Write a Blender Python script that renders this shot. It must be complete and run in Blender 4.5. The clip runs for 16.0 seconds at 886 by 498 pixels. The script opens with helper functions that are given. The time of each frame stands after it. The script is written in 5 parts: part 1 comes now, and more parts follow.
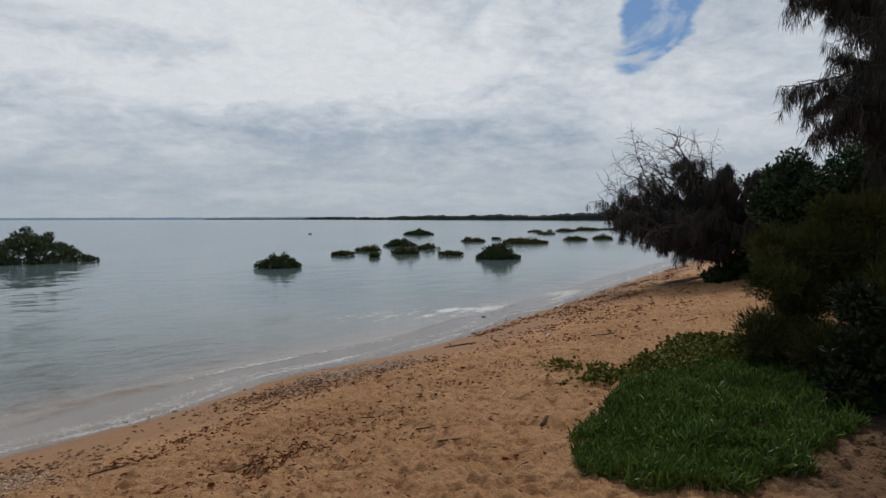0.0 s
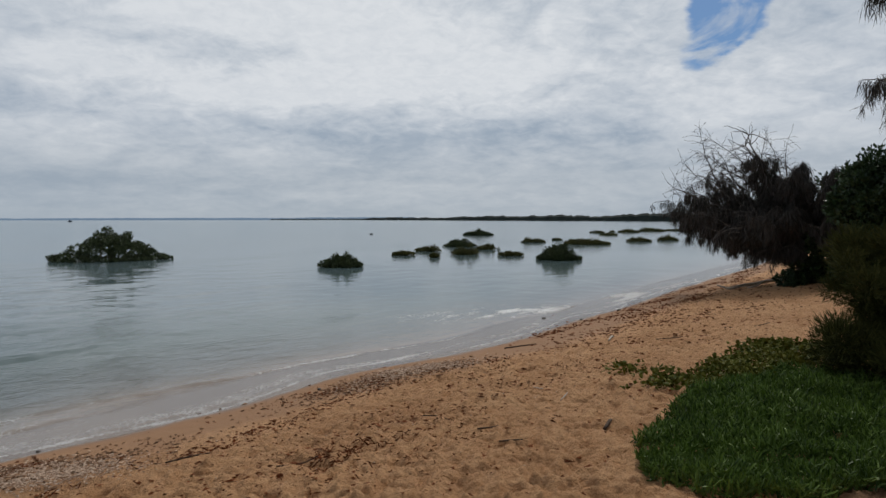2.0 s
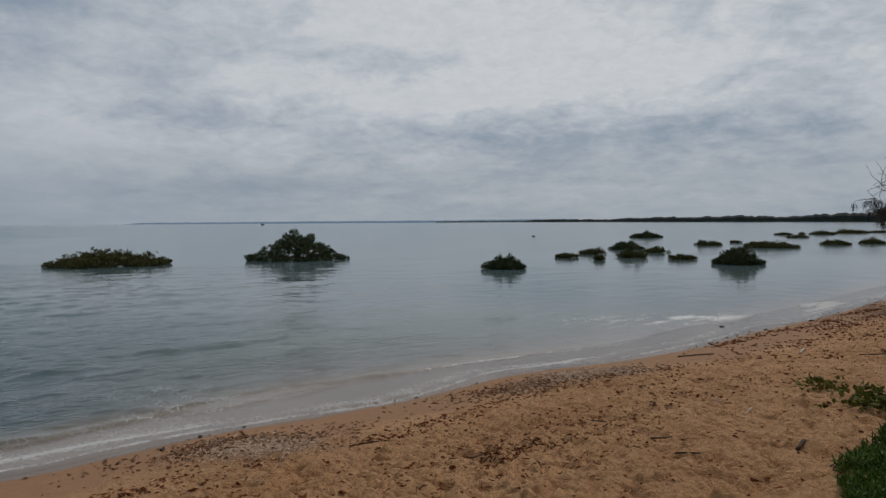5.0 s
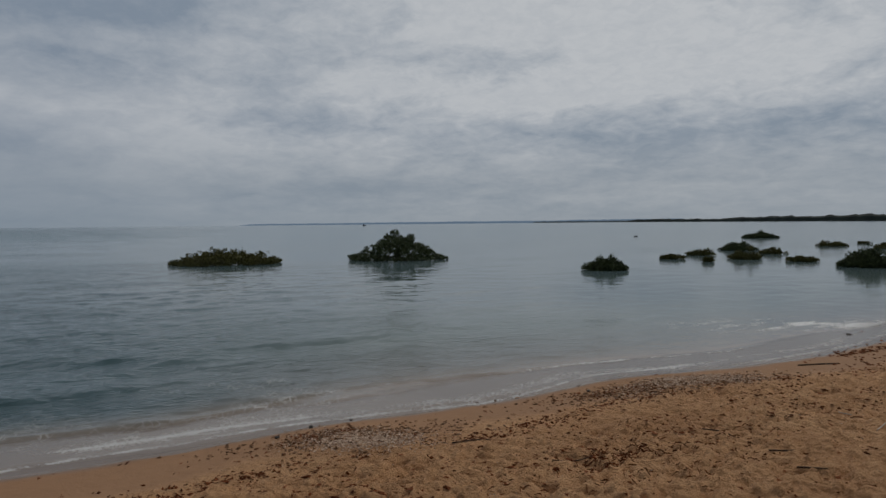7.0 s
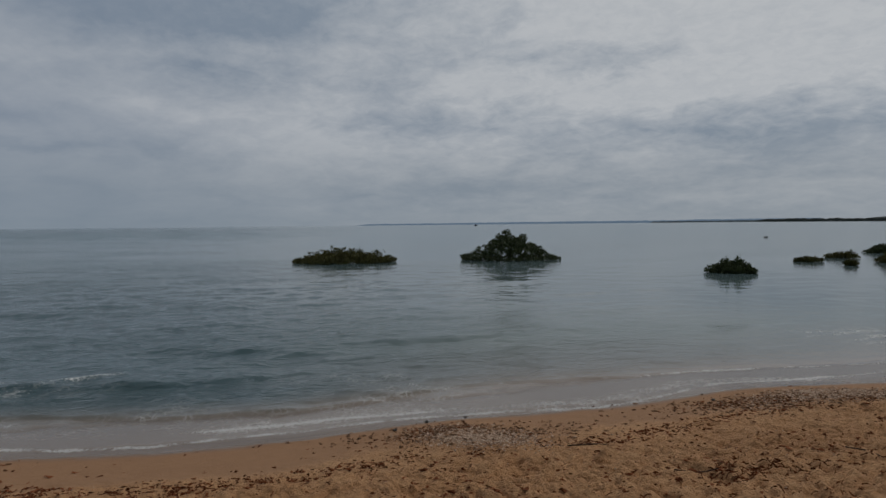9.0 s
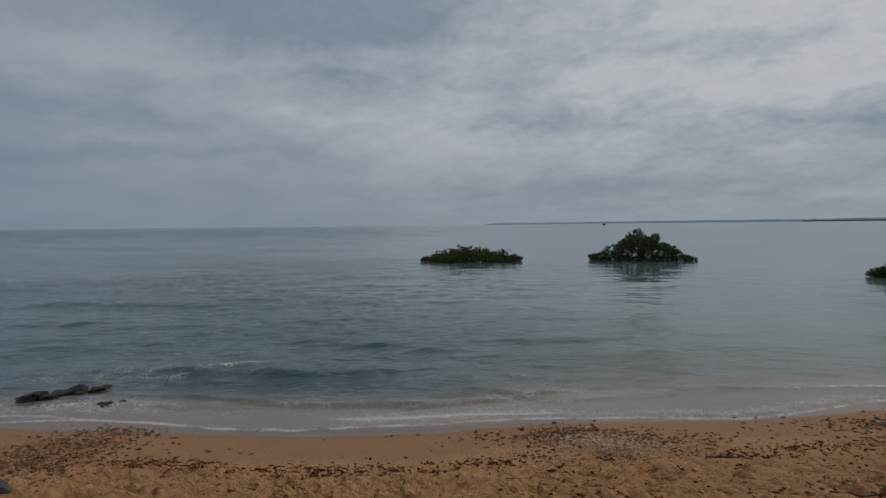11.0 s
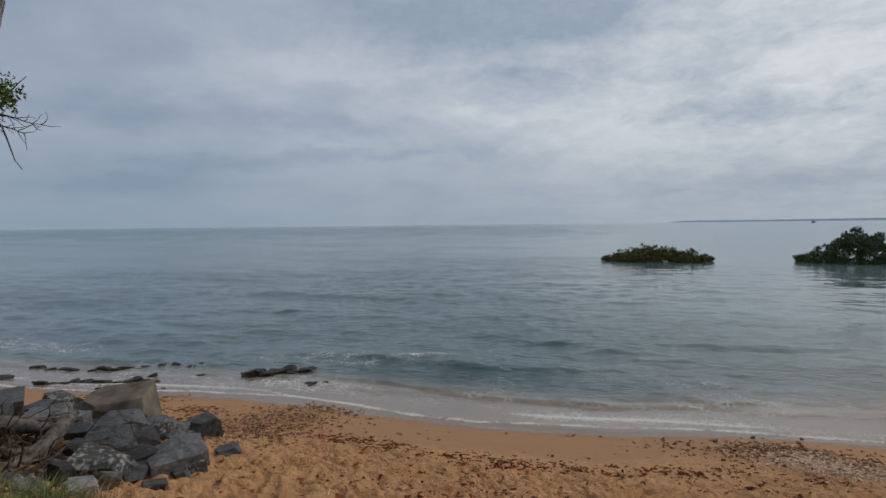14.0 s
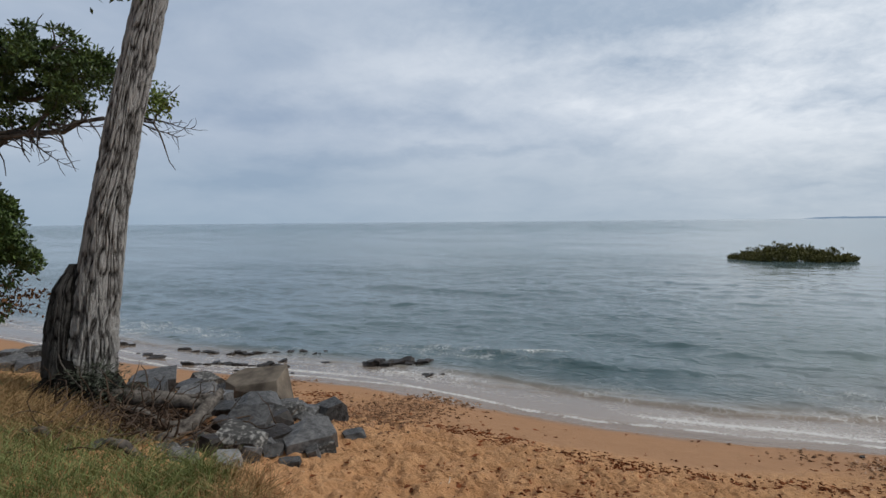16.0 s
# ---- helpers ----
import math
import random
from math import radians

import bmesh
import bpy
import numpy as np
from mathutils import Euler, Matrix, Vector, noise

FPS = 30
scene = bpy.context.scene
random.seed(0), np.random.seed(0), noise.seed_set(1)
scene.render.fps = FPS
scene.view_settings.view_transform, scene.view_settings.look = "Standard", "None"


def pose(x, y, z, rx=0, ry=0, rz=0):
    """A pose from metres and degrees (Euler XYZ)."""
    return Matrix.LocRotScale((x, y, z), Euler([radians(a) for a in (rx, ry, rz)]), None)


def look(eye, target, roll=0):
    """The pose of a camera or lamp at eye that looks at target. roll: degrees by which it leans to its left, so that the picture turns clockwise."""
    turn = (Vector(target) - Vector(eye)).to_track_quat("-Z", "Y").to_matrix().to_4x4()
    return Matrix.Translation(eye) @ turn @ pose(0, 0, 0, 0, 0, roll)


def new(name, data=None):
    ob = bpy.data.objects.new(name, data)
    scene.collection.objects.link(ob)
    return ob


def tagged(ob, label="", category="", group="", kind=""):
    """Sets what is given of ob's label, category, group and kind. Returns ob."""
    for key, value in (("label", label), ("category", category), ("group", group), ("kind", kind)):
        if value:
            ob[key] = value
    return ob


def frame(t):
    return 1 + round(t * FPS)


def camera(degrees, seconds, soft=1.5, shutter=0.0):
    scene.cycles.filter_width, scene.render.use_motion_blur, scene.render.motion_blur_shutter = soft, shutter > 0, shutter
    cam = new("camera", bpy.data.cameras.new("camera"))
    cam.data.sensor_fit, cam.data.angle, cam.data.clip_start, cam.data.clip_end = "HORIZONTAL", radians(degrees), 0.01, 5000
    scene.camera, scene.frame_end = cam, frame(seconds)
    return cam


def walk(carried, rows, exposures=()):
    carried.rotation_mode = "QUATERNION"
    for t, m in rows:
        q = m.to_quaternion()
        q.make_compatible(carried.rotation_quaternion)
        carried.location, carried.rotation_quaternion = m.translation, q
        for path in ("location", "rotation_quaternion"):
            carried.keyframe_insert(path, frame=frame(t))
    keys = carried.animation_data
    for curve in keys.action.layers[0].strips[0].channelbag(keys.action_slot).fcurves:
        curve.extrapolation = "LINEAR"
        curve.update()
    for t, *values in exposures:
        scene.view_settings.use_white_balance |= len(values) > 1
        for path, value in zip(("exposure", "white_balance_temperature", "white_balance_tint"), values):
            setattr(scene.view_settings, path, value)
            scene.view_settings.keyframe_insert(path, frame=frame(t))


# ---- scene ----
cam = camera(70.1, 16.0)

# seconds, x, y, pitch, roll, yaw: a hand-held turn on the spot at eye height over the water
ROWS = [
    (0, 0.000, 0.000, -2.71, 0.09, -0.00),
    (0.5, -0.004, -0.006, -2.64, 0.17, 0.62),
    (1, -0.010, -0.013, -2.64, 0.12, 2.04),
    (1.5, -0.017, -0.023, -2.65, 0.05, 3.57),
    (2, -0.025, -0.034, -2.66, 0.03, 5.39),
    (2.5, -0.034, -0.046, -2.66, 0.05, 7.29),
    (3, -0.043, -0.060, -2.66, 0.10, 9.22),
    (3.5, -0.052, -0.074, -2.65, 0.16, 11.73),
    (4.2, -0.066, -0.094, -2.52, 0.28, 16.00),
    (6.3, -0.102, -0.156, -2.37, 0.43, 25.50),
    (7, -0.112, -0.176, -2.32, 0.54, 28.81),
    (7.5, -0.118, -0.190, -2.32, 0.51, 30.90),
    (8, -0.123, -0.203, -2.30, 0.50, 33.52),
    (8.5, -0.127, -0.217, -2.27, 0.53, 36.20),
    (9.2, -0.131, -0.235, -2.21, 0.58, 39.97),
    (11.3, -0.131, -0.287, -2.21, 0.57, 52.05),
    (12, -0.127, -0.305, -2.24, 0.56, 56.25),
    (12.5, -0.124, -0.318, -2.20, 0.63, 58.83),
    (13, -0.120, -0.333, -2.16, 0.66, 61.19),
    (13.5, -0.115, -0.348, -2.16, 0.65, 63.64),
    (14, -0.110, -0.365, -2.21, 0.64, 66.28),
    (14.5, -0.104, -0.383, -2.27, 0.61, 69.01),
    (15, -0.098, -0.404, -2.33, 0.58, 71.98),
    (15.5, -0.093, -0.427, -2.39, 0.57, 74.72),
    (16, -0.087, -0.452, -2.49, 0.52, 76.41),
]
EYE = 2.6
walk(cam, [(t, pose(x, y, EYE, 90 + p, r, yw)) for t, x, y, p, r, yw in ROWS],
     exposures=[(0, -0.08), (3.0, -0.08), (4.0, -0.13), (5.0, -0.38), (6.5, -0.59), (9.2, -0.68), (11.3, -0.60), (12.5, -0.31), (14.2, -0.04), (15.2, 0.19), (16, 0.30)])

# ---------------------------------------------------------------- light
world = bpy.data.worlds.new("overcast_sky")
scene.world = world
world.use_nodes = True


def graph(tree):
    tree.nodes.clear()

    def node(kind, **kw):
        n = tree.nodes.new(kind)
        for k, v in kw.items():
            if k == "op":
                n.operation = v
            elif k == "blend":
                n.data_type = "RGBA"
                n.blend_type = v
            elif k == "i":
                for a, b in v.items():
                    s = n.inputs[a]
                    if isinstance(b, bpy.types.NodeSocket):
                        tree.links.new(b, s)
                    else:
                        s.default_value = b
        return n

    return node


def val(node, op, a, b=0.0, c=0.0):
    return node("ShaderNodeMath", op=op, i={0: a, 1: b, 2: c}).outputs[0]


def mixc(node, fac, a, b, blend="MIX"):
    n = node("ShaderNodeMix", blend=blend)
    t = n.id_data
    for idx, v in ((0, fac), (6, a), (7, b)):
        if isinstance(v, bpy.types.NodeSocket):
            t.links.new(v, n.inputs[idx])
        else:
            n.inputs[idx].default_value = v if idx == 0 else (*v[:3], 1)
    return n.outputs[2]


def ramp(node, fac, stops, smooth=False):
    n = node("ShaderNodeValToRGB", i={0: fac})
    cr = n.color_ramp
    cr.interpolation = "EASE" if smooth else "LINEAR"
    while len(cr.elements) < len(stops):
        cr.elements.new(0.5)
    for e, (p, c) in zip(cr.elements, stops):
        e.position = p
        e.color = (c, c, c, 1) if isinstance(c, (int, float)) else (*c, 1)
    return n.outputs[0]


def noise_tex(node, vec, scale, detail=4.0, rough=0.55, dist=0.0):
    return node("ShaderNodeTexNoise", i={"Vector": vec, "Scale": scale, "Detail": detail, "Roughness": rough, "Distortion": dist}).outputs["Fac"]


SUN_AZ, SUN_EL = radians(-18), radians(46)      # azimuth counted left from +y


def aim(az, el):
    return (-math.sin(radians(az)) * math.cos(radians(el)), math.cos(radians(az)) * math.cos(radians(el)), math.sin(radians(el)))


# cloud shapes: azimuth (left of +y), elevation, half width, half height, slant, weight (+ brighter, - darker)
CLOUDS = [(26, 10.5, 13, 6.0, 0.0, 0.16), (23.2, 14.2, 5.0, 1.2, -0.10, -0.5), (31, 15.5, 5, 1.2, 0.0, -0.25), (2, 15, 11, 3.5, 0.0, 0.36), (-26, 10, 11, 5.0, 0.0, 0.14), (-1, 7.9, 5, 0.9, 0.0, -0.30), (-10, 4.7, 4, 0.7, 0.0, -0.22), (15.5, 7.3, 4.5, 1.1, 0.0, -0.26), (8, 10.5, 16, 1.2, 0.0, 0.30),
          (-10, 7.0, 6, 0.8, 0.0, -0.25), (42.6, 9.0, 4.5, 1.1, -0.03, -0.34), (27, 3.2, 7, 0.9, 0.0, -0.28), (41, 3.0, 6, 1.0, 0.0, -0.25), (57, 17.0, 12, 2.0, 0.05, -0.45), (56, 12.6, 7, 0.9, 0.0, -0.28), (50, 6.6, 10, 2.4, 0.0, 0.34),
          (82, 13.6, 10, 1.5, 0.13, 0.30), (73, 13.2, 7, 0.8, 0.1, 0.2), (86, 5.4, 8, 0.9, 0.03, -0.42), (94, 3.6, 6, 0.7, 0.04, -0.36), (74, 6.3, 8, 0.5, 0.0, -0.28), (77, 9.0, 7, 1.2, 0.0, -0.35), (92, 9.4, 7, 1.4, 0.0, -0.3),
          (67, 19, 13, 2.0, 0.0, -0.3), (98, 18, 12, 3.0, 0.0, -0.25), (36, 11.5, 9, 1.2, 0.0, 0.25), (62, 9.5, 5, 0.8, 0.0, 0.22),
          (17, 16.8, 14, 3.0, 0.0, 0.5), (14, 12.0, 13, 1.8, 0.05, 0.42)]


def build_sky():
    node = graph(world.node_tree)
    co = node("ShaderNodeTexCoord").outputs["Generated"]
    sep = node("ShaderNodeSeparateXYZ", i={0: co})
    up = val(node, "MAXIMUM", sep.outputs[2], 0.0)
    # cloud layer as a flat deck seen in perspective
    den = val(node, "ADD", up, 0.27)
    px = val(node, "DIVIDE", sep.outputs[0], den)
    py = val(node, "DIVIDE", sep.outputs[1], den)
    deck = node("ShaderNodeCombineXYZ", i={0: px, 1: py, 2: 3.7}).outputs[0]
    big = noise_tex(node, deck, 1.2, 3.0, 0.5, 0.4)
    mid = noise_tex(node, deck, 3.4, 5.0, 0.55, 0.6)
    fine = noise_tex(node, deck, 11.0, 6.0, 0.6, 0.5)
    # bright towards the veiled sun, bluer away from it
    away = node("ShaderNodeVectorMath", op="DOT_PRODUCT", i={0: co, 1: aim(6, 25)}).outputs["Value"]
    glow = node("ShaderNodeMapRange", i={0: away, 1: 0.10, 2: 1.0, 3: 0.0, 4: 1.0}).outputs[0]
    busy = node("ShaderNodeMapRange", i={0: glow, 1: 0.35, 2: 0.85, 3: 0.12, 4: 1.0}).outputs[0]
    a = val(node, "MULTIPLY_ADD", val(node, "SUBTRACT", mid, 0.5), val(node, "MULTIPLY_ADD", busy, 0.35, 0.25), val(node, "MULTIPLY_ADD", big, 0.5, 0.25))
    a = val(node, "MULTIPLY_ADD", val(node, "SUBTRACT", fine, 0.5), val(node, "MULTIPLY", busy, 0.34), a)
    tone = ramp(node, a, [(0.31, 0.12), (0.67, 0.88)])
    # the larger clouds, frayed by noise
    warp = node("ShaderNodeTexNoise", i={"Vector": deck, "Scale": 3.0, "Detail": 5.0, "Roughness": 0.6}).outputs["Color"]
    wsep = node("ShaderNodeSeparateXYZ", i={0: warp})
    az = val(node, "MULTIPLY", val(node, "ARCTAN2", val(node, "MULTIPLY", sep.outputs[0], -1.0), sep.outputs[1]), 57.2958)
    raw = az
    az = val(node, "MULTIPLY_ADD", wsep.outputs[0], 14.0, val(node, "SUBTRACT", az, 7.0))
    el = val(node, "MULTIPLY", val(node, "ARCSINE", sep.outputs[2]), 57.2958)
    rise = el
    el = val(node, "MULTIPLY_ADD", val(node, "SUBTRACT", wsep.outputs[1], 0.5), val(node, "MULTIPLY_ADD", up, 12.0, 2.2), el)
    for ca, ce, wa, we, slant, weight in CLOUDS:
        da = val(node, "SUBTRACT", az, ca)
        de = val(node, "MULTIPLY_ADD", da, slant, val(node, "SUBTRACT", el, ce))
        da = val(node, "DIVIDE", da, wa)
        de = val(node, "DIVIDE", de, we)
        d2 = val(node, "MULTIPLY_ADD", da, da, val(node, "MULTIPLY", de, de))
        m = val(node, "EXPONENT", val(node, "MULTIPLY", d2, -0.9))
        tone = val(node, "MULTIPLY_ADD", m, 1.2 * weight, tone)
    tone = node("ShaderNodeClamp", i={0: tone, 1: 0.04, 2: 0.93}).outputs[0]
    # mottled ripples that show in the bright parts too
    curd = noise_tex(node, deck, 24.0, 4.0, 0.62, 0.6)
    curd = val(node, "MULTIPLY_ADD", val(node, "SUBTRACT", fine, 0.5), 0.5, val(node, "MULTIPLY", val(node, "SUBTRACT", curd, 0.5), 0.55))
    tone = node("ShaderNodeClamp", i={0: val(node, "ADD", tone, val(node, "MULTIPLY", val(node, "MULTIPLY", curd, val(node, "MULTIPLY_ADD", glow, 0.75, 0.1)), ramp(node, up, [(0.03, 0.15), (0.22, 1.0)])))}).outputs[0]

    dark = mixc(node, glow, (0.245, 0.315, 0.425), (0.342, 0.415, 0.505))
    light = mixc(node, glow, (0.455, 0.510, 0.590), (0.740, 0.770, 0.805))
    cloud = mixc(node, tone, dark, light)
    # hazier and bluer low down
    low = ramp(node, up, [(0.0, 1.0), (0.04, 0.75), (0.16, 0.0)], True)
    hazec = mixc(node, glow, (0.235, 0.318, 0.405), (0.385, 0.435, 0.48))
    cloud = mixc(node, val(node, "MULTIPLY", low, 0.7), cloud, hazec)
    # overhead, out of view, the deck is set darker to dim the ground
    cloud = mixc(node, ramp(node, up, [(0.35, 0.0), (0.75, 1.0)], True), cloud, (0.27, 0.285, 0.31))
    sky = node("ShaderNodeTexSky")
    sky.sky_type = "NISHITA"
    sky.sun_disc = False
    sky.sun_elevation, sky.sun_rotation = SUN_EL, -SUN_AZ
    blue = mixc(node, 1.0, sky.outputs[0], (0.027, 0.041, 0.058), "MULTIPLY")
    # the one gap in the cloud
    gx = val(node, "MULTIPLY_ADD", val(node, "SUBTRACT", wsep.outputs[0], 0.5), 6.0, val(node, "ADD", raw, 18.6))
    gy = val(node, "MULTIPLY_ADD", val(node, "SUBTRACT", wsep.outputs[1], 0.5), 5.0, val(node, "SUBTRACT", rise, 16.8))
    ga = val(node, "DIVIDE", val(node, "MULTIPLY_ADD", gx, 0.62, val(node, "MULTIPLY", gy, -0.78)), 5.2)
    ge = val(node, "DIVIDE", val(node, "MULTIPLY_ADD", gx, 0.78, val(node, "MULTIPLY", gy, 0.62)), 3.2)
    gd = val(node, "SQRT", val(node, "MULTIPLY_ADD", ga, ga, val(node, "MULTIPLY", ge, ge)))
    gap = ramp(node, gd, [(0.78, 1.0), (1.0, 0.0)], True)
    gap = val(node, "MULTIPLY", gap, ramp(node, mid, [(0.40, 0.2), (0.50, 1.0)]))
    out = mixc(node, gap, cloud, blue)
    bg = node("ShaderNodeBackground", i={0: out, 1: 1.0})
    node("ShaderNodeOutputWorld", i={0: bg.outputs[0]})


build_sky()

sun = new("sun", bpy.data.lights.new("sun", "SUN"))
sun.data.energy, sun.data.angle, sun.data.color = 1.5, radians(10), (1.0, 0.96, 0.9)
sd = Vector((-math.sin(SUN_AZ) * math.cos(SUN_EL), math.cos(SUN_AZ) * math.cos(SUN_EL), math.sin(SUN_EL)))
sun.matrix_world = look(sd * 50, (0, 0, 0))

# ---------------------------------------------------------------- materials
def material(name, paint):
    m = bpy.data.materials.new(name)
    m.use_nodes = True
    node = graph(m.node_tree)
    b = node("ShaderNodeBsdfPrincipled")
    paint(node, b, m.node_tree.links.new)
    node("ShaderNodeOutputMaterial", i={0: b.outputs[0]})
    return m


def bump(node, link, b, h, strength, dist):
    n = node("ShaderNodeBump", i={"Height": h, "Strength": strength, "Distance": dist})
    link(n.outputs[0], b.inputs["Normal"])


def attr(node, name):
    n = node("ShaderNodeAttribute")
    n.attribute_name = name
    return n.outputs["Fac"]


def place(node):
    return node("ShaderNodeNewGeometry").outputs["Position"]


def foliage(name, lo, hi, rough=0.55, sheen=0.3, back=0.0):
    """Leaves: tint varies leaf by leaf and clump by clump."""
    def paint(node, b, link):
        r = node("ShaderNodeNewGeometry").outputs["Random Per Island"]
        n = noise_tex(node, place(node), 2.3, 3.0)
        f = val(node, "MULTIPLY_ADD", r, 0.6, val(node, "MULTIPLY", n, 0.45))
        link(ramp(node, f, [(0.15, lo), (0.9, hi)]), b.inputs["Base Color"])
        b.inputs["Roughness"].default_value = rough
        b.inputs["Specular IOR Level"].default_value = sheen
    return material(name, paint)


def speckled(name, a, c, scale, rough=0.8, bmp=0.02, streak=(1, 1, 1), detail=6.0, lo=0.35, hi=0.65, vary=0.0):
    """A two-tone natural surface, its grain running as the streak vector says."""
    def paint(node, b, link):
        co = node("ShaderNodeTexCoord").outputs["Object"]
        co = node("ShaderNodeVectorMath", op="MULTIPLY", i={0: co, 1: streak}).outputs[0]
        n = noise_tex(node, co, scale, detail, 0.62)
        n2 = noise_tex(node, co, scale * 0.23, 3.0)
        f = val(node, "MULTIPLY_ADD", n, 0.7, val(node, "MULTIPLY", n2, 0.3))
        col = ramp(node, f, [(lo, a), (hi, c)])
        own = node("ShaderNodeMapRange", i={0: node("ShaderNodeObjectInfo").outputs["Random"], 3: 1 - vary, 4: 1 + vary}).outputs[0]
        if vary:
            col = mixc(node, 1.0, col, node("ShaderNodeCombineXYZ", i={0: own, 1: own, 2: own}).outputs[0], "MULTIPLY")
        link(col, b.inputs["Base Color"])
        b.inputs["Roughness"].default_value = rough
        b.inputs["Specular IOR Level"].default_value = 0.3
        bump(node, link, b, n, 0.6, bmp)
    return material(name, paint)


def paint_ground(node, b, link):
    p = place(node)
    big = noise_tex(node, p, 0.7, 4.0)
    mid = noise_tex(node, p, 6.0, 5.0, 0.6)
    grain = noise_tex(node, p, 170.0, 3.0, 0.7)
    coarse = noise_tex(node, p, 38.0, 4.0, 0.65)
    f = val(node, "MULTIPLY_ADD", mid, 0.5, val(node, "MULTIPLY", big, 0.5))
    # hollows are tinted darker, for turned damp sand and for the shade in dimples
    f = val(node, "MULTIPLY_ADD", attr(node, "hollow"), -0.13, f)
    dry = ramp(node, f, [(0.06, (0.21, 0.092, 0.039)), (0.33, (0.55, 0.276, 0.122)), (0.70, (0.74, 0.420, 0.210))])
    dry = mixc(node, val(node, "MULTIPLY", ramp(node, grain, [(0.35, 0.0), (0.70, 1.0)]), 0.5), dry, (0.73, 0.44, 0.225))
    dry = mixc(node, val(node, "MULTIPLY", ramp(node, coarse, [(0.55, 0.0), (0.66, 1.0)]), 0.34), dry, (0.17, 0.076, 0.034))
    smooth = mixc(node, mid, (0.32, 0.172, 0.088), (0.43, 0.240, 0.127))
    soaked = mixc(node, mid, (0.22, 0.145, 0.095), (0.26, 0.17, 0.115))
    weedy = val(node, "MULTIPLY", attr(node, "stain"), ramp(node, noise_tex(node, p, 16.0, 4.0, 0.65), [(0.36, 0.0), (0.60, 1.0)]))
    dry = mixc(node, val(node, "MULTIPLY", weedy, 0.14), dry, (0.20, 0.082, 0.036))
    dry = mixc(node, val(node, "MULTIPLY", attr(node, "grit"), val(node, "MULTIPLY_ADD", mid, 0.9, 0.1)), dry, (0.21, 0.102, 0.054))
    c = mixc(node, attr(node, "damp"), dry, smooth)
    c = mixc(node, attr(node, "wet"), c, soaked)
    # dark brown earth, deepened to take in the shade under the tree
    soil = ramp(node, coarse, [(0.3, (0.030, 0.019, 0.013)), (0.7, (0.125, 0.075, 0.047))])
    c = mixc(node, attr(node, "litter"), c, soil)
    link(c, b.inputs["Base Color"])
    wet = attr(node, "wet")
    link(node("ShaderNodeMapRange", i={0: wet, 3: 0.92, 4: 0.22}).outputs[0], b.inputs["Roughness"])
    b.inputs["Specular IOR Level"].default_value = 0.35
    lump = noise_tex(node, p, 13.0, 6.0, 0.68, 0.4)
    h = val(node, "MULTIPLY_ADD", grain, 0.10, val(node, "MULTIPLY_ADD", coarse, 0.45, lump))
    keep = val(node, "SUBTRACT", 1.0, val(node, "MAXIMUM", val(node, "MULTIPLY", attr(node, "damp"), 0.8), wet))
    bump(node, link, b, val(node, "MULTIPLY", h, keep), 1.0, 0.065)


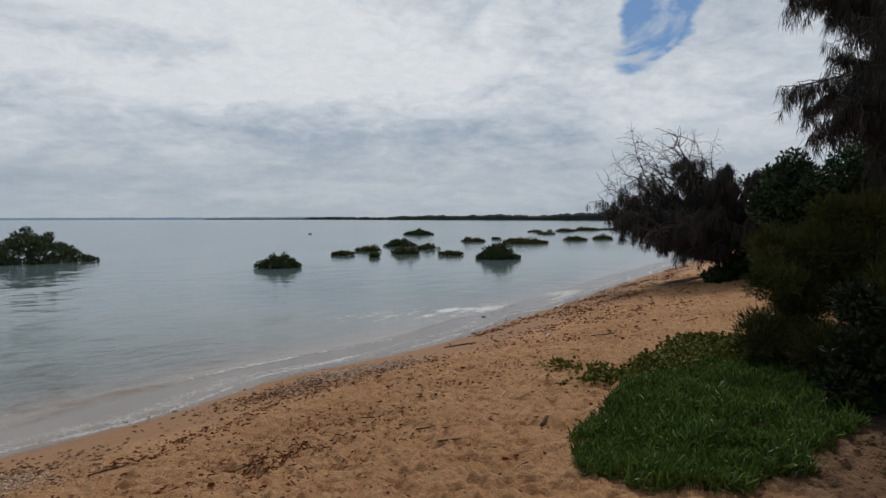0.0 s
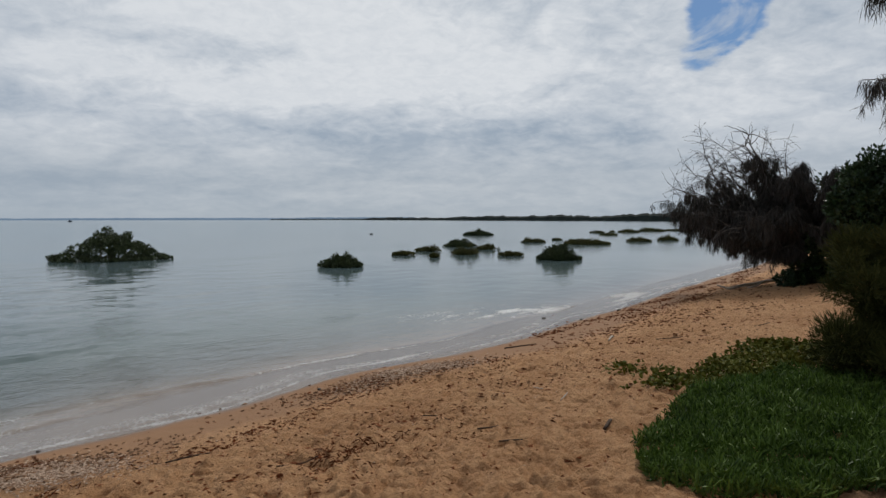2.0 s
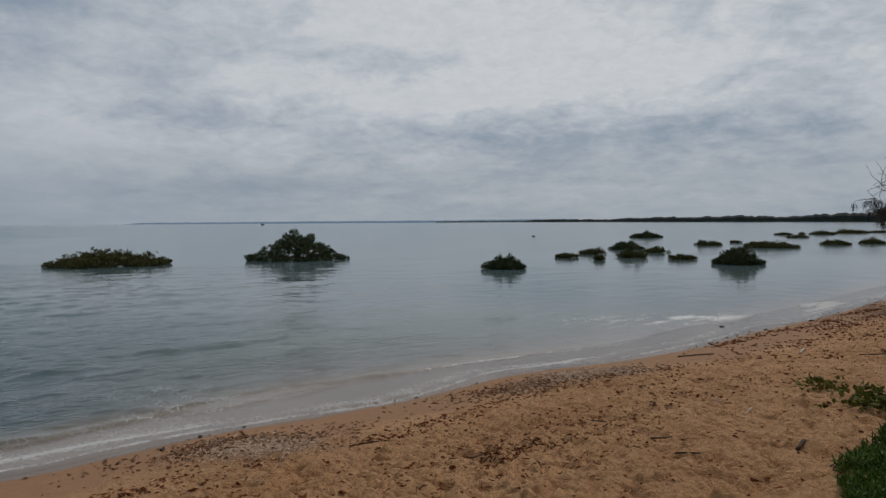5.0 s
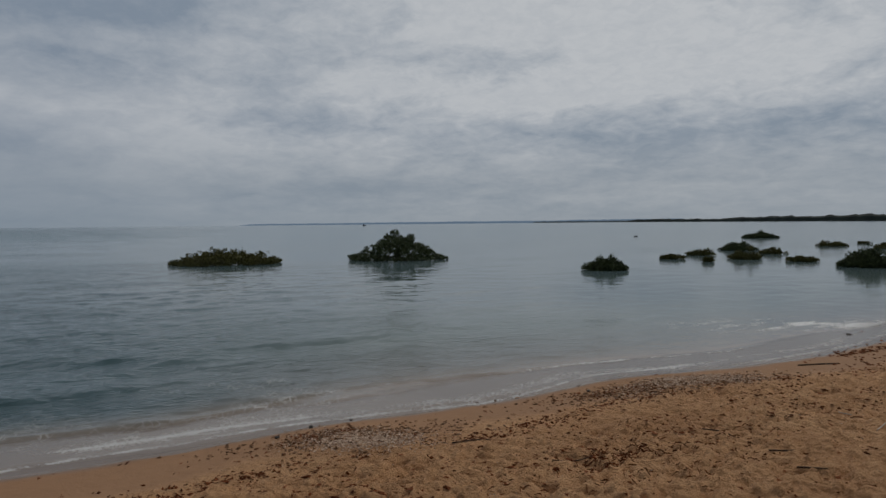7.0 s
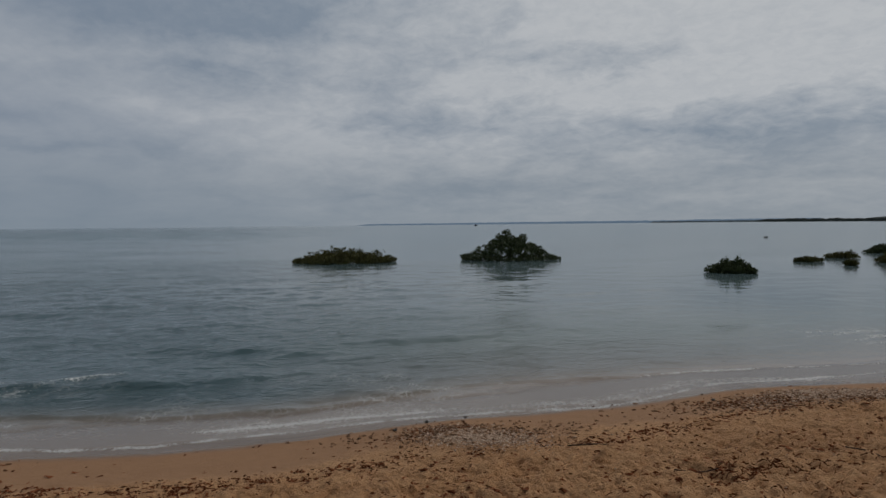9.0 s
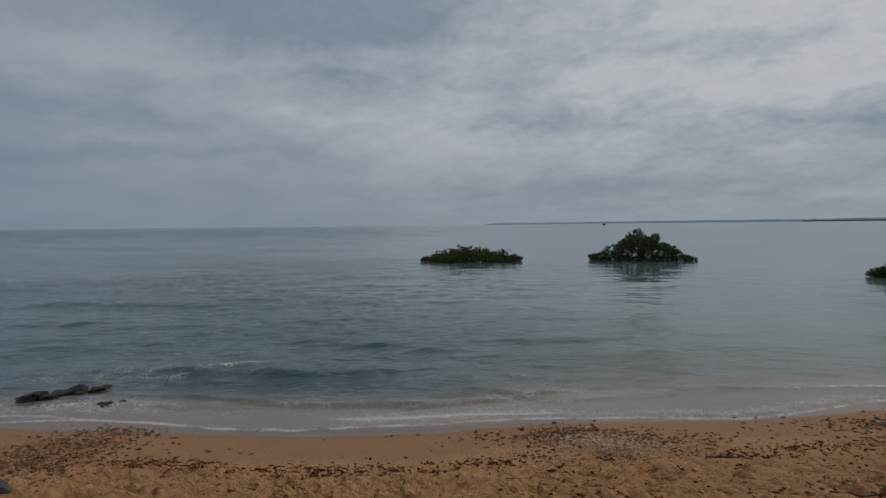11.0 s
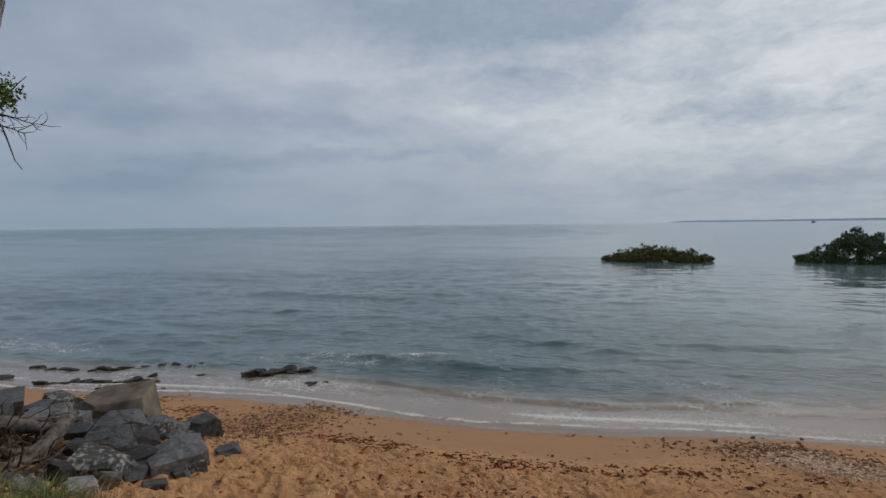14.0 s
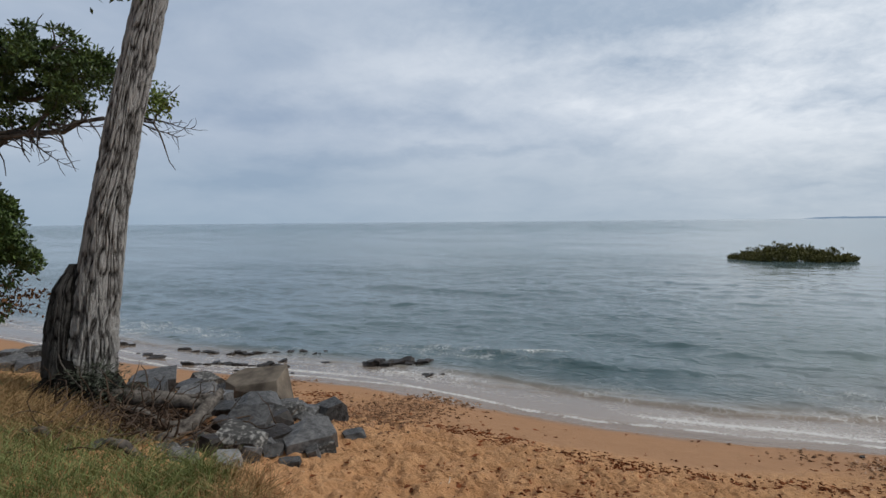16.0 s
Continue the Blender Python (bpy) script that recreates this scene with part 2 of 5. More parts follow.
def paint_water(node, b, link):
    p = place(node)
    depth = attr(node, "depth")
    foam = attr(node, "foam")
    rip = attr(node, "ripple")
    body = ramp(node, depth, [(0.0, (0.37, 0.288, 0.228)), (0.05, (0.26, 0.222, 0.182)), (0.14, (0.155, 0.162, 0.145)), (0.32, (0.138, 0.182, 0.168)), (0.6, (0.122, 0.175, 0.182)), (1.0, (0.075, 0.158, 0.180))])
    body = mixc(node, val(node, "MULTIPLY", attr(node, "open"), ramp(node, depth, [(0.0, 0.30), (0.12, 0.92)])), body, (0.040, 0.088, 0.100))
    # lace of foam
    q = node("ShaderNodeVectorMath", op="MULTIPLY_ADD", i={0: node("ShaderNodeTexNoise", i={"Vector": p, "Scale": 2.5, "Detail": 4.0}).outputs["Color"], 1: (0.5, 0.5, 0.0), 2: p}).outputs[0]
    vor = node("ShaderNodeTexVoronoi", i={"Vector": q, "Scale": 8.5})
    vor.feature = "DISTANCE_TO_EDGE"
    lace = ramp(node, vor.outputs["Distance"], [(0.0, 1.0), (0.13, 0.0)])
    speck = noise_tex(node, p, 26.0, 5.0, 0.72)
    body_f = ramp(node, val(node, "MULTIPLY_ADD", foam, 1.0, val(node, "MULTIPLY_ADD", speck, 2.6, -1.85)), [(0.08, 0.0), (0.35, 1.0)])
    lace_f = val(node, "MULTIPLY", val(node, "MULTIPLY", lace, ramp(node, noise_tex(node, p, 3.1, 3.0), [(0.42, 0.0), (0.6, 1.0)])), ramp(node, foam, [(0.12, 0.0), (0.5, 1.0)]))
    white = val(node, "MAXIMUM", body_f, val(node, "MULTIPLY", lace_f, 0.95))
    link(mixc(node, white, body, (0.84, 0.84, 0.82)), b.inputs["Base Color"])
    link(val(node, "MULTIPLY_ADD", white, 0.7, val(node, "MULTIPLY_ADD", attr(node, "far"), 0.05, 0.06)), b.inputs["Roughness"])
    b.inputs["IOR"].default_value = 1.333
    s1 = node("ShaderNodeVectorMath", op="MULTIPLY", i={0: node("ShaderNodeVectorRotate", i={"Vector": p, "Angle": 0.75}).outputs[0], 1: (1.0, 0.42, 1.0)}).outputs[0]
    w0 = noise_tex(node, s1, 0.9, 3.0, 0.5, 0.4)
    w1 = noise_tex(node, s1, 2.9, 4.0, 0.58, 0.6)
    w2 = noise_tex(node, s1, 9.5, 4.0, 0.6, 0.4)
    h = val(node, "MULTIPLY_ADD", w2, 0.34, val(node, "MULTIPLY_ADD", w0, 0.3, w1))
    n = node("ShaderNodeBump", i={"Height": h, "Strength": rip, "Distance": 0.5})
    link(n.outputs[0], b.inputs["Normal"])
    link(attr(node, "cover"), b.inputs["Alpha"])


M_ground = material("sand", paint_ground)
M_water = material("sea_water", paint_water)
M_far = speckled("far_woods", (0.012, 0.020, 0.016), (0.045, 0.055, 0.045), 0.02, 0.95, 0.0)


# distance haze is painted in: the ridge glows a faint blue of its own
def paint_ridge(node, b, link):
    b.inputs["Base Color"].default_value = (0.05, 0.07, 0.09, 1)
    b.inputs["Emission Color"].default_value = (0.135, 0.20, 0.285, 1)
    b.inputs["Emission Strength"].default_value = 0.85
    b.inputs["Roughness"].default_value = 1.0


M_ridge = material("haze_glow_ridge", paint_ridge)
# far woods with the haze of distance mixed into the base colour
M_mid = speckled("haze_tinted_woods", (0.05, 0.075, 0.085), (0.075, 0.10, 0.11), 0.02, 0.95, 0.0)
M_mangrove = foliage("mangrove_leaf", (0.017, 0.030, 0.011), (0.135, 0.160, 0.062))
M_mangrove_low = foliage("mangrove_olive_leaf", (0.026, 0.032, 0.009), (0.190, 0.172, 0.045))
M_stem = speckled("mangrove_stem", (0.035, 0.03, 0.024), (0.10, 0.085, 0.07), 14.0, 0.9, 0.01)
M_needle = foliage("casuarina_needle", (0.030, 0.028, 0.024), (0.115, 0.104, 0.092), 0.8, 0.1)
M_needle_green = foliage("casuarina_green_needle", (0.023, 0.027, 0.009), (0.118, 0.120, 0.034), 0.8, 0.1)
M_twig = speckled("dead_twig", (0.04, 0.034, 0.03), (0.11, 0.095, 0.085), 20.0, 0.9, 0.004)
M_broad = foliage("glossy_broad_leaf", (0.012, 0.029, 0.011), (0.058, 0.106, 0.034), 0.4, 0.4)
M_bush = foliage("scrub_leaf", (0.008, 0.014, 0.006), (0.040, 0.055, 0.018), 0.6, 0.2)
M_succulent = foliage("succulent_finger", (0.016, 0.042, 0.006), (0.170, 0.255, 0.042), 0.52, 0.22)
M_creeper = foliage("creeper_leaf", (0.050, 0.068, 0.008), (0.200, 0.190, 0.032), 0.7, 0.15)
M_tree_leaf = foliage("tree_leaf", (0.020, 0.042, 0.012), (0.110, 0.165, 0.040), 0.45, 0.35)
M_yellow_leaf = foliage("yellowing_leaf", (0.06, 0.10, 0.015), (0.20, 0.26, 0.05), 0.45, 0.35)
M_brown_leaf = foliage("dead_leaf", (0.06, 0.028, 0.014), (0.17, 0.09, 0.045), 0.8, 0.1)
M_straw = foliage("dry_grass", (0.20, 0.115, 0.050), (0.43, 0.30, 0.15), 0.8, 0.15)
M_grass = foliage("green_grass", (0.075, 0.105, 0.028), (0.28, 0.30, 0.115), 0.6, 0.2)


def bark(name, lo, mid, hi, furrow=0.7):
    def paint(node, b, link):
        co = node("ShaderNodeTexCoord").outputs["Object"]
        st = node("ShaderNodeVectorMath", op="MULTIPLY", i={0: co, 1: (1.0, 1.0, 0.22)}).outputs[0]
        n = noise_tex(node, st, 46.0, 7.0, 0.75, 0.5)
        n = node("ShaderNodeMapRange", i={0: n, 1: 0.32, 2: 0.68}).outputs[0]
        big = noise_tex(node, co, 3.0, 4.0)
        # furrows are painted darker: the groove's own tone plus the shade inside it
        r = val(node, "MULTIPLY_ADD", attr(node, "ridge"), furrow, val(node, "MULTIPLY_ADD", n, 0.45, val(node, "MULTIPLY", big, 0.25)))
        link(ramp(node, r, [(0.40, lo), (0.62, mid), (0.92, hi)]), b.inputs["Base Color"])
        b.inputs["Roughness"].default_value = 0.95
        b.inputs["Specular IOR Level"].default_value = 0.15
        bump(node, link, b, n, 0.9, 0.02)
    return material(name, paint)


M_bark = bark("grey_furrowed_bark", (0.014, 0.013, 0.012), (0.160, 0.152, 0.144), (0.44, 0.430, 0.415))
M_bark_dark = bark("charred_shaded_bark", (0.008, 0.007, 0.006), (0.022, 0.020, 0.019), (0.095, 0.092, 0.088))
M_branch = speckled("branch_bark", (0.05, 0.042, 0.036), (0.17, 0.15, 0.13), 12.0, 0.9, 0.01)
M_drift = speckled("weathered_driftwood", (0.022, 0.017, 0.014), (0.19, 0.17, 0.15), 22.0, 0.9, 0.02, (1, 1, 1), 8.0, 0.36, 0.64)
M_stick = speckled("dark_stick", (0.030, 0.020, 0.014), (0.13, 0.088, 0.062), 15.0, 0.9, 0.004)
M_stick_pale = speckled("pale_stick", (0.40, 0.34, 0.28), (0.72, 0.64, 0.54), 15.0, 0.9, 0.004)
M_rock = speckled("grey_basalt", (0.022, 0.022, 0.023), (0.160, 0.160, 0.160), 20.0, 0.46, 0.03, vary=0.5, lo=0.34, hi=0.68)
M_rock_pale = speckled("pale_grey_stone", (0.13, 0.135, 0.14), (0.30, 0.305, 0.31), 11.0, 0.7, 0.02)
M_rock_tan = speckled("tan_stone", (0.075, 0.062, 0.050), (0.225, 0.190, 0.150), 5.0, 0.85, 0.03)
M_rock_white = speckled("lichened_stone", (0.055, 0.054, 0.052), (0.36, 0.355, 0.335), 26.0, 0.8, 0.015, (1, 1, 1), 8.0, 0.50, 0.64)
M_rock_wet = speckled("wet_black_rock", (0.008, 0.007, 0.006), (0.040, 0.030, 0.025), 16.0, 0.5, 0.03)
M_weed = foliage("seaweed_litter", (0.072, 0.025, 0.012), (0.30, 0.105, 0.046), 0.95, 0.05)
M_shell = foliage("shell_grit", (0.32, 0.195, 0.125), (0.80, 0.62, 0.47), 0.9, 0.1)
M_pebble = foliage("brown_pebble", (0.085, 0.045, 0.027), (0.48, 0.28, 0.16), 0.9, 0.1)

# ---------------------------------------------------------------- mesh tools
rng = np.random.default_rng(7)


def link_mesh(name, V, F, mat, parent=None, label="", smooth=False):
    me = bpy.data.meshes.new(name)
    me.from_pydata(np.asarray(V, float).tolist(), [], F if isinstance(F, list) else F.tolist())
    me.materials.append(mat)
    if smooth:
        me.polygons.foreach_set("use_smooth", np.ones(len(me.polygons), bool))
    ob = new(name, me)
    if parent is not None:
        ob.parent = parent
    if label:
        ob["label"] = label
    return ob


def thing(name, at, label, category, group="", kind=""):
    e = new(name)
    e.location = at
    return tagged(e, label, category, group, kind)


def add_attr(ob, name, values):
    a = ob.data.attributes.new(name, "FLOAT", "POINT")
    a.data.foreach_set("value", np.ascontiguousarray(values, np.float32))


def hash01(ix, iy, seed):
    h = (ix.astype(np.int64) * 374761393 + iy.astype(np.int64) * 668265263 + seed * 974711) & 0xFFFFFFFF
    h = ((h ^ (h >> 13)) * 1274126177) & 0xFFFFFFFF
    return ((h ^ (h >> 16)) & 0xFFFF) / 65535.0


def vnoise(x, y, seed=0):
    """Smooth value noise, -1 to 1."""
    x, y = np.asarray(x, float), np.asarray(y, float)
    ix, iy = np.floor(x), np.floor(y)
    fx, fy = x - ix, y - iy
    fx, fy = fx * fx * (3 - 2 * fx), fy * fy * (3 - 2 * fy)
    a, b = hash01(ix, iy, seed), hash01(ix + 1, iy, seed)
    c, d = hash01(ix, iy + 1, seed), hash01(ix + 1, iy + 1, seed)
    return 2 * (a + (b - a) * fx + (c - a) * fy + (a - b - c + d) * fx * fy) - 1


def step(a, b, x):
    t = np.clip((np.asarray(x, float) - a) / (b - a), 0, 1)
    return t * t * (3 - 2 * t)


# the upper edge of the swash, from the far left round to the bay
SHORE = [(-4000, -2600), (-60, -46), (-24, -16), (-16.5, -7.2), (-13.6, -4.6), (-12.2, -3.2), (-10.9, -1.5), (-9.9, 0.0), (-9.2, 0.95), (-7.9, 2.0), (-6.8, 3.25),
         (-5.95, 4.3), (-5.4, 5.4), (-4.7, 6.3), (-3.75, 7.6), (-3.15, 8.55), (-2.5, 9.7), (-1.55, 10.75), (-0.75, 11.5), (0.2, 12.7), (1.6, 15.3), (3.5, 18.1), (6.9, 24.3),
         (12.3, 33.0), (22, 50), (45, 95), (110, 260), (250, 700), (600, 2000), (1200, 4200)]


def smooth_line(pts, n=3):
    p = np.array(pts, float)
    for _ in range(n):
        q = np.empty((2 * len(p), 2))
        q[0::2][:-1] = .75 * p[:-1] + .25 * p[1:]
        q[1::2][:-1] = .25 * p[:-1] + .75 * p[1:]
        p = np.vstack([p[:1], q[:-2], p[-1:]])
    return p


LINE = smooth_line(SHORE, 2)


def shore(x, y):
    """Metres landward of the swash edge; negative out to sea."""
    x, y = np.ravel(x), np.ravel(y)
    best, sign = np.full(x.shape, 1e18), np.ones(x.shape)
    for (ax, ay), (bx, by) in zip(LINE[:-1], LINE[1:]):
        dx, dy = bx - ax, by - ay
        t = np.clip(((x - ax) * dx + (y - ay) * dy) / (dx * dx + dy * dy), 0, 1)
        ex, ey = x - ax - t * dx, y - ay - t * dy
        d = ex * ex + ey * ey
        m = d < best
        best[m] = d[m]
        sign[m] = np.where(dx * ey - dy * ex < 0, 1, -1)[m]
    return sign * np.sqrt(best)


PROFILE_S = [-400, -60, -20, -6, -2.5, -1.4, 0, 1.0, 3, 6, 8, 14, 30, 4000]
PROFILE_Z = [-6, -3.5, -1.6, -0.5, -0.10, 0.01, 0.13, 0.24, 0.50, 0.86, 1.0, 1.15, 1.6, 3.0]


def gauss(x, y, cx, cy, r):
    return np.exp(-((x - cx) ** 2 + (y - cy) ** 2) / (r * r))


def base_height(x, y, s):
    z = np.interp(s, PROFILE_S, PROFILE_Z)
    z = z + 0.34 * gauss(x, y, -6.6, -3.9, 2.2) + 0.10 * gauss(x, y, -4.6, -2.0, 1.2)
    z = z + 0.06 * gauss(x, y, -4.4, 5.4, 0.8) + 0.06 * gauss(x, y, -1.5, 9.2, 1.0)
    return z


def relief(x, y, s):
    """Trampled sand: overlapping dimples and rims at several sizes. Gives the height and how hollow the place is."""
    near = step(45, 25, np.hypot(x, y))
    az = np.degrees(np.arctan2(-x, y))
    near = near * (0.15 + 0.85 * step(1.0, 2.4, np.hypot(x, y)) * step(-75, -44, az) * step(155, 122, az))
    loose = step(1.0, 2.2, s + 0.5 * vnoise(x * 0.8, y * 0.8, 3)) * near
    wx, wy = x + 0.10 * vnoise(x * 2.7, y * 2.7, 18), y + 0.10 * vnoise(x * 2.7, y * 2.7, 19)
    d = 0.014 * vnoise(wx * 2.1, wy * 2.1, 11) + 0.026 * np.abs(vnoise(wx * 4.7, wy * 4.7, 12)) + 0.036 * np.abs(vnoise(wx * 7.9, wy * 7.9, 13)) + 0.040 * np.abs(vnoise(wx * 12, wy * 12, 14)) + 0.018 * vnoise(x * 27, y * 27, 20)
    pits = np.maximum(0, vnoise(wx * 3.3 + 5, wy * 3.3, 15) - 0.3) * 0.07 + np.maximum(0, vnoise(wx * 7.3 + 5, wy * 7.3, 16) - 0.25) * 0.075
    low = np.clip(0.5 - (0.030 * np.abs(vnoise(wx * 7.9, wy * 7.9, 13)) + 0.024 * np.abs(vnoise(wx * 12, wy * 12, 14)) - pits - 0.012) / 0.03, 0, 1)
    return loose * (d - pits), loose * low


def ground_z(x, y):
    """Height of the smooth ground."""
    x, y = np.atleast_1d(np.asarray(x, float)), np.atleast_1d(np.asarray(y, float))
    return base_height(x, y, shore(x, y))


def sand_z(x, y):
    """Height of the trampled surface."""
    x, y = np.atleast_1d(np.asarray(x, float)), np.atleast_1d(np.asarray(y, float))
    s = shore(x, y)
    return base_height(x, y, s) + relief(x, y, s)[0]


def gz(x, y):
    return float(ground_z(x, y)[0])


def angles(fine, lo, hi):
    a = np.concatenate([np.arange(lo, hi, fine), np.arange(hi, lo + 360, 1.2)])
    return np.radians(a)


def polar(radii, az):
    R, A = np.meshgrid(radii, az, indexing="ij")
    x, y = -np.sin(A) * R, np.cos(A) * R
    nr, na = R.shape
    i, j = np.meshgrid(np.arange(nr - 1), np.arange(na), indexing="ij")
    j2 = (j + 1) % na
    F = np.stack([i * na + j, (i + 1) * na + j, (i + 1) * na + j2, i * na + j2], -1).reshape(-1, 4)
    return x.ravel(), y.ravel(), F


def build_ground():
    radii = np.concatenate([[0.02], np.arange(0.2, 2.6, 0.05), 2.6 * 1.0052 ** np.arange(0, 530), 41 * 1.09 ** np.arange(0, 56)])
    x, y, F = polar(radii, angles(0.22, -48, 126))
    s = shore(x, y)
    r = np.hypot(x, y)
    z = base_height(x, y, s)
    near = step(45, 25, r)
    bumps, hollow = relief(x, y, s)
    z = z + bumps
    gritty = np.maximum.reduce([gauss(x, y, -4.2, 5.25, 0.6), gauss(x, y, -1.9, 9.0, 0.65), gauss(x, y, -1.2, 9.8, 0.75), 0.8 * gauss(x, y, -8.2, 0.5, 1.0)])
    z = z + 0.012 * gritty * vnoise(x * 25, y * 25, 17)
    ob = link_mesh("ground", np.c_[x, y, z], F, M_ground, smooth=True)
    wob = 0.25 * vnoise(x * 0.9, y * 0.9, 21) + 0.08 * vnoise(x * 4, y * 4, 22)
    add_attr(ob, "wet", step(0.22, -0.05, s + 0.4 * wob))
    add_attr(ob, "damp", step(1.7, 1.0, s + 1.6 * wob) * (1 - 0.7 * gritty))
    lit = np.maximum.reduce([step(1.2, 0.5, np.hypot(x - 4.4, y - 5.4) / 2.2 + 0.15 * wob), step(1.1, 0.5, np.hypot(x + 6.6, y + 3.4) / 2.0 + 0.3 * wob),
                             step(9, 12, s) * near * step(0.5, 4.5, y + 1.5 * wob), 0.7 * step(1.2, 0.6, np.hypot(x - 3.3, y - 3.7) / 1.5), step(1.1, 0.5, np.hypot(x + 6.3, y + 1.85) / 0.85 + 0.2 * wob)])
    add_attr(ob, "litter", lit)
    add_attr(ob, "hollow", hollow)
    add_attr(ob, "grit", np.clip(1.4 * gritty * (0.8 + 0.5 * vnoise(x * 5, y * 5, 23)), 0, 1))
    along = x * 0.6 + y * 0.8
    weedy = step(0.12, 0.55, vnoise(along * 0.55, s * 1.5, 81) + 0.45 * vnoise(along * 2.2, s * 5, 82)) * step(1.5, 2.0, s) * step(7.5, 4.0, s) * near
    add_attr(ob, "stain", weedy * step(0.2, -1.4, x + 0.5 * wob) )
    tagged(ob, "sloping beach of trampled orange-brown sand with a wet lower edge", "beach", kind="structure")


def build_water():
    radii = np.concatenate([3.0 * 1.0062 ** np.arange(0, 452), 49 * 1.075 ** np.arange(0, 64)])
    x, y, F = polar(radii, angles(0.2, -46, 124))
    s = shore(x, y)
    r = np.hypot(x, y)
    az = np.degrees(np.arctan2(-x, y))
    rough = step(8, 62, az)                       # the open side is livelier
    along = x * 0.6 + y * 0.8
    g = base_height(x, y, s)
    near = step(60, 25, r)
    z = np.zeros_like(x)
    foam = np.zeros_like(x)
    # low swell lines that follow the shore, each broken into lengths
    for off, amp, ln, seed in ((-1.25, 0.055, 0.30, 31), (-2.5, 0.045, 0.42, 32), (-4.3, 0.05, 0.6, 33), (-6.6, 0.06, 0.8, 34), (-9.5, 0.07, 1.0, 35), (-13.5, 0.07, 1.2, 36), (-19, 0.08, 1.5, 37)):
        line = off + 0.35 * vnoise(along * 0.35, 0 * x + seed, seed) + 0.12 * vnoise(along * 1.3, 0 * x + seed, seed + 50)
        q = (s - line) / ln
        crest = np.where(q > 0, np.exp(-(q * 2.2) ** 2), np.exp(-(q * 0.9) ** 2))
        power = np.clip(0.15 + 0.85 * vnoise(along * 0.22 + 3, 0 * x + seed, seed + 90), 0, 1)
        a = amp * power * (0.08 + 1.5 * rough)
        z += a * crest * near
        if off > -3:
            foam += np.exp(-((q - 0.25) * 2.0) ** 2) * power * (0.6 + 0.45 * vnoise(along * 3.1, s * 3, seed + 7)) * (0.25 + 0.75 * rough) * near * (1 - 0.8 * step(30, 44, az)) * (0.6 if off > -2 else 0.5)
    out = y * 0.6 - x * 0.8
    z += near * (0.2 + 1.2 * rough) * (0.030 * vnoise(along * 0.5, s * 0.8, 41) + 0.020 * vnoise(along * 1.3 + 0.4 * out, s * 1.9, 42) + 0.012 * vnoise(along * 2.8, s * 3.9 + 0.5 * along, 47) + 0.006 * vnoise(along * 6, s * 8, 48))
    # one steeper wave about to break off the open end
    q = (s + 3.6 + 0.30 * vnoise(along * 0.5, 0 * x, 68)) / 0.34
    z += 0.085 * np.where(q > 0, np.exp(-(q * 2.0) ** 2), np.exp(-(q * 0.6) ** 2)) * np.exp(-((az - 70) / 11) ** 2) * near
    # churned lace on the open side, and the pale drifts that lie off the bay beach
    foam += 0.55 * rough ** 1.5 * step(-5.2, -2.4, s) * step(-0.5, -1.1, s) * np.clip(0.55 + 0.6 * vnoise(along * 0.6, s * 0.9, 43), 0, 1)
    drift = np.clip(0.38 + 0.8 * vnoise(along * 0.7, s * 2.6 + along * 0.2, 49) + 0.7 * vnoise(along * 1.6, s * 8, 53), 0, 1)
    foam += 1.5 * drift * np.exp(-((s + 2.7 - 0.40 * (along - 14.4)) / 0.95) ** 2) * np.exp(-((along - 14.4) / 2.6) ** 2)
    foam += 1.4 * drift * np.exp(-((s + 1.2) / 0.45) ** 2) * np.exp(-((along - 19.8) / 1.4) ** 2)
    # one small breaker
    cu, cv = (x + 11.45) * 0.28 + (y - 4.2) * 0.96, (x + 11.45) * 0.96 - (y - 4.2) * 0.28
    cap = np.exp(-(cu / 0.55) ** 2 - (cv / 0.15) ** 2)
    foam += 1.0 * cap * (0.8 + 0.4 * vnoise(x * 6, y * 6, 69))
    z += 0.05 * cap
    edge = s + 0.08 * vnoise(along * 1.1, 0 * x, 44) + 0.03 * vnoise(along * 4.0, 0 * x, 45)
    foam += 1.35 * np.exp(-((edge + 0.24 + 0.20 * vnoise(along * 0.5, 0 * x, 65)) / 0.055) ** 2) * step(-0.85, -0.35, vnoise(along * 0.5, 0 * x, 46)) * (0.75 + 0.35 * vnoise(along * 5, 0 * x, 66)) * near
    foam += 0.62 * np.exp(-((edge + 0.62 + 0.25 * vnoise(along * 0.5, 0 * x, 65)) / 0.26) ** 2) * step(-0.25, 0.3, vnoise(along * 0.42 + 4, s * 0.6, 67)) * near
    foam += 0.7 * np.exp(-((s + 0.62 + 0.25 * vnoise(along * 0.7, 0 * x, 57)) / 0.05) ** 2) * step(0.0, 0.35, vnoise(along * 0.45 + 9, 0 * x, 58))
    film = g + 0.02 * np.clip(-edge / 0.3, -1.5, 1.0)
    zz = np.where(s > -3.5, np.maximum(z * step(-0.6, -1.4, s), film), z)
    # the front of the last wave, standing over the thin sheet of wash
    front = -1.62 + 0.30 * vnoise(along * 0.33, 0 * x, 59) + 0.10 * vnoise(along * 1.1, 0 * x, 60) + 0.03 * vnoise(along * 4.2, 0 * x, 61)
    q = front - s
    lift = np.clip(0.55 + 0.6 * vnoise(along * 0.4 + 2, 0 * x, 62), 0.12, 1) * (0.35 + 0.65 * step(-5, 30, az))
    bore = lift * step(0.0, 0.09, q) * np.exp(-np.maximum(q, 0) / 0.8)
    zz = zz + (0.02 + 0.03 * rough) * bore * near
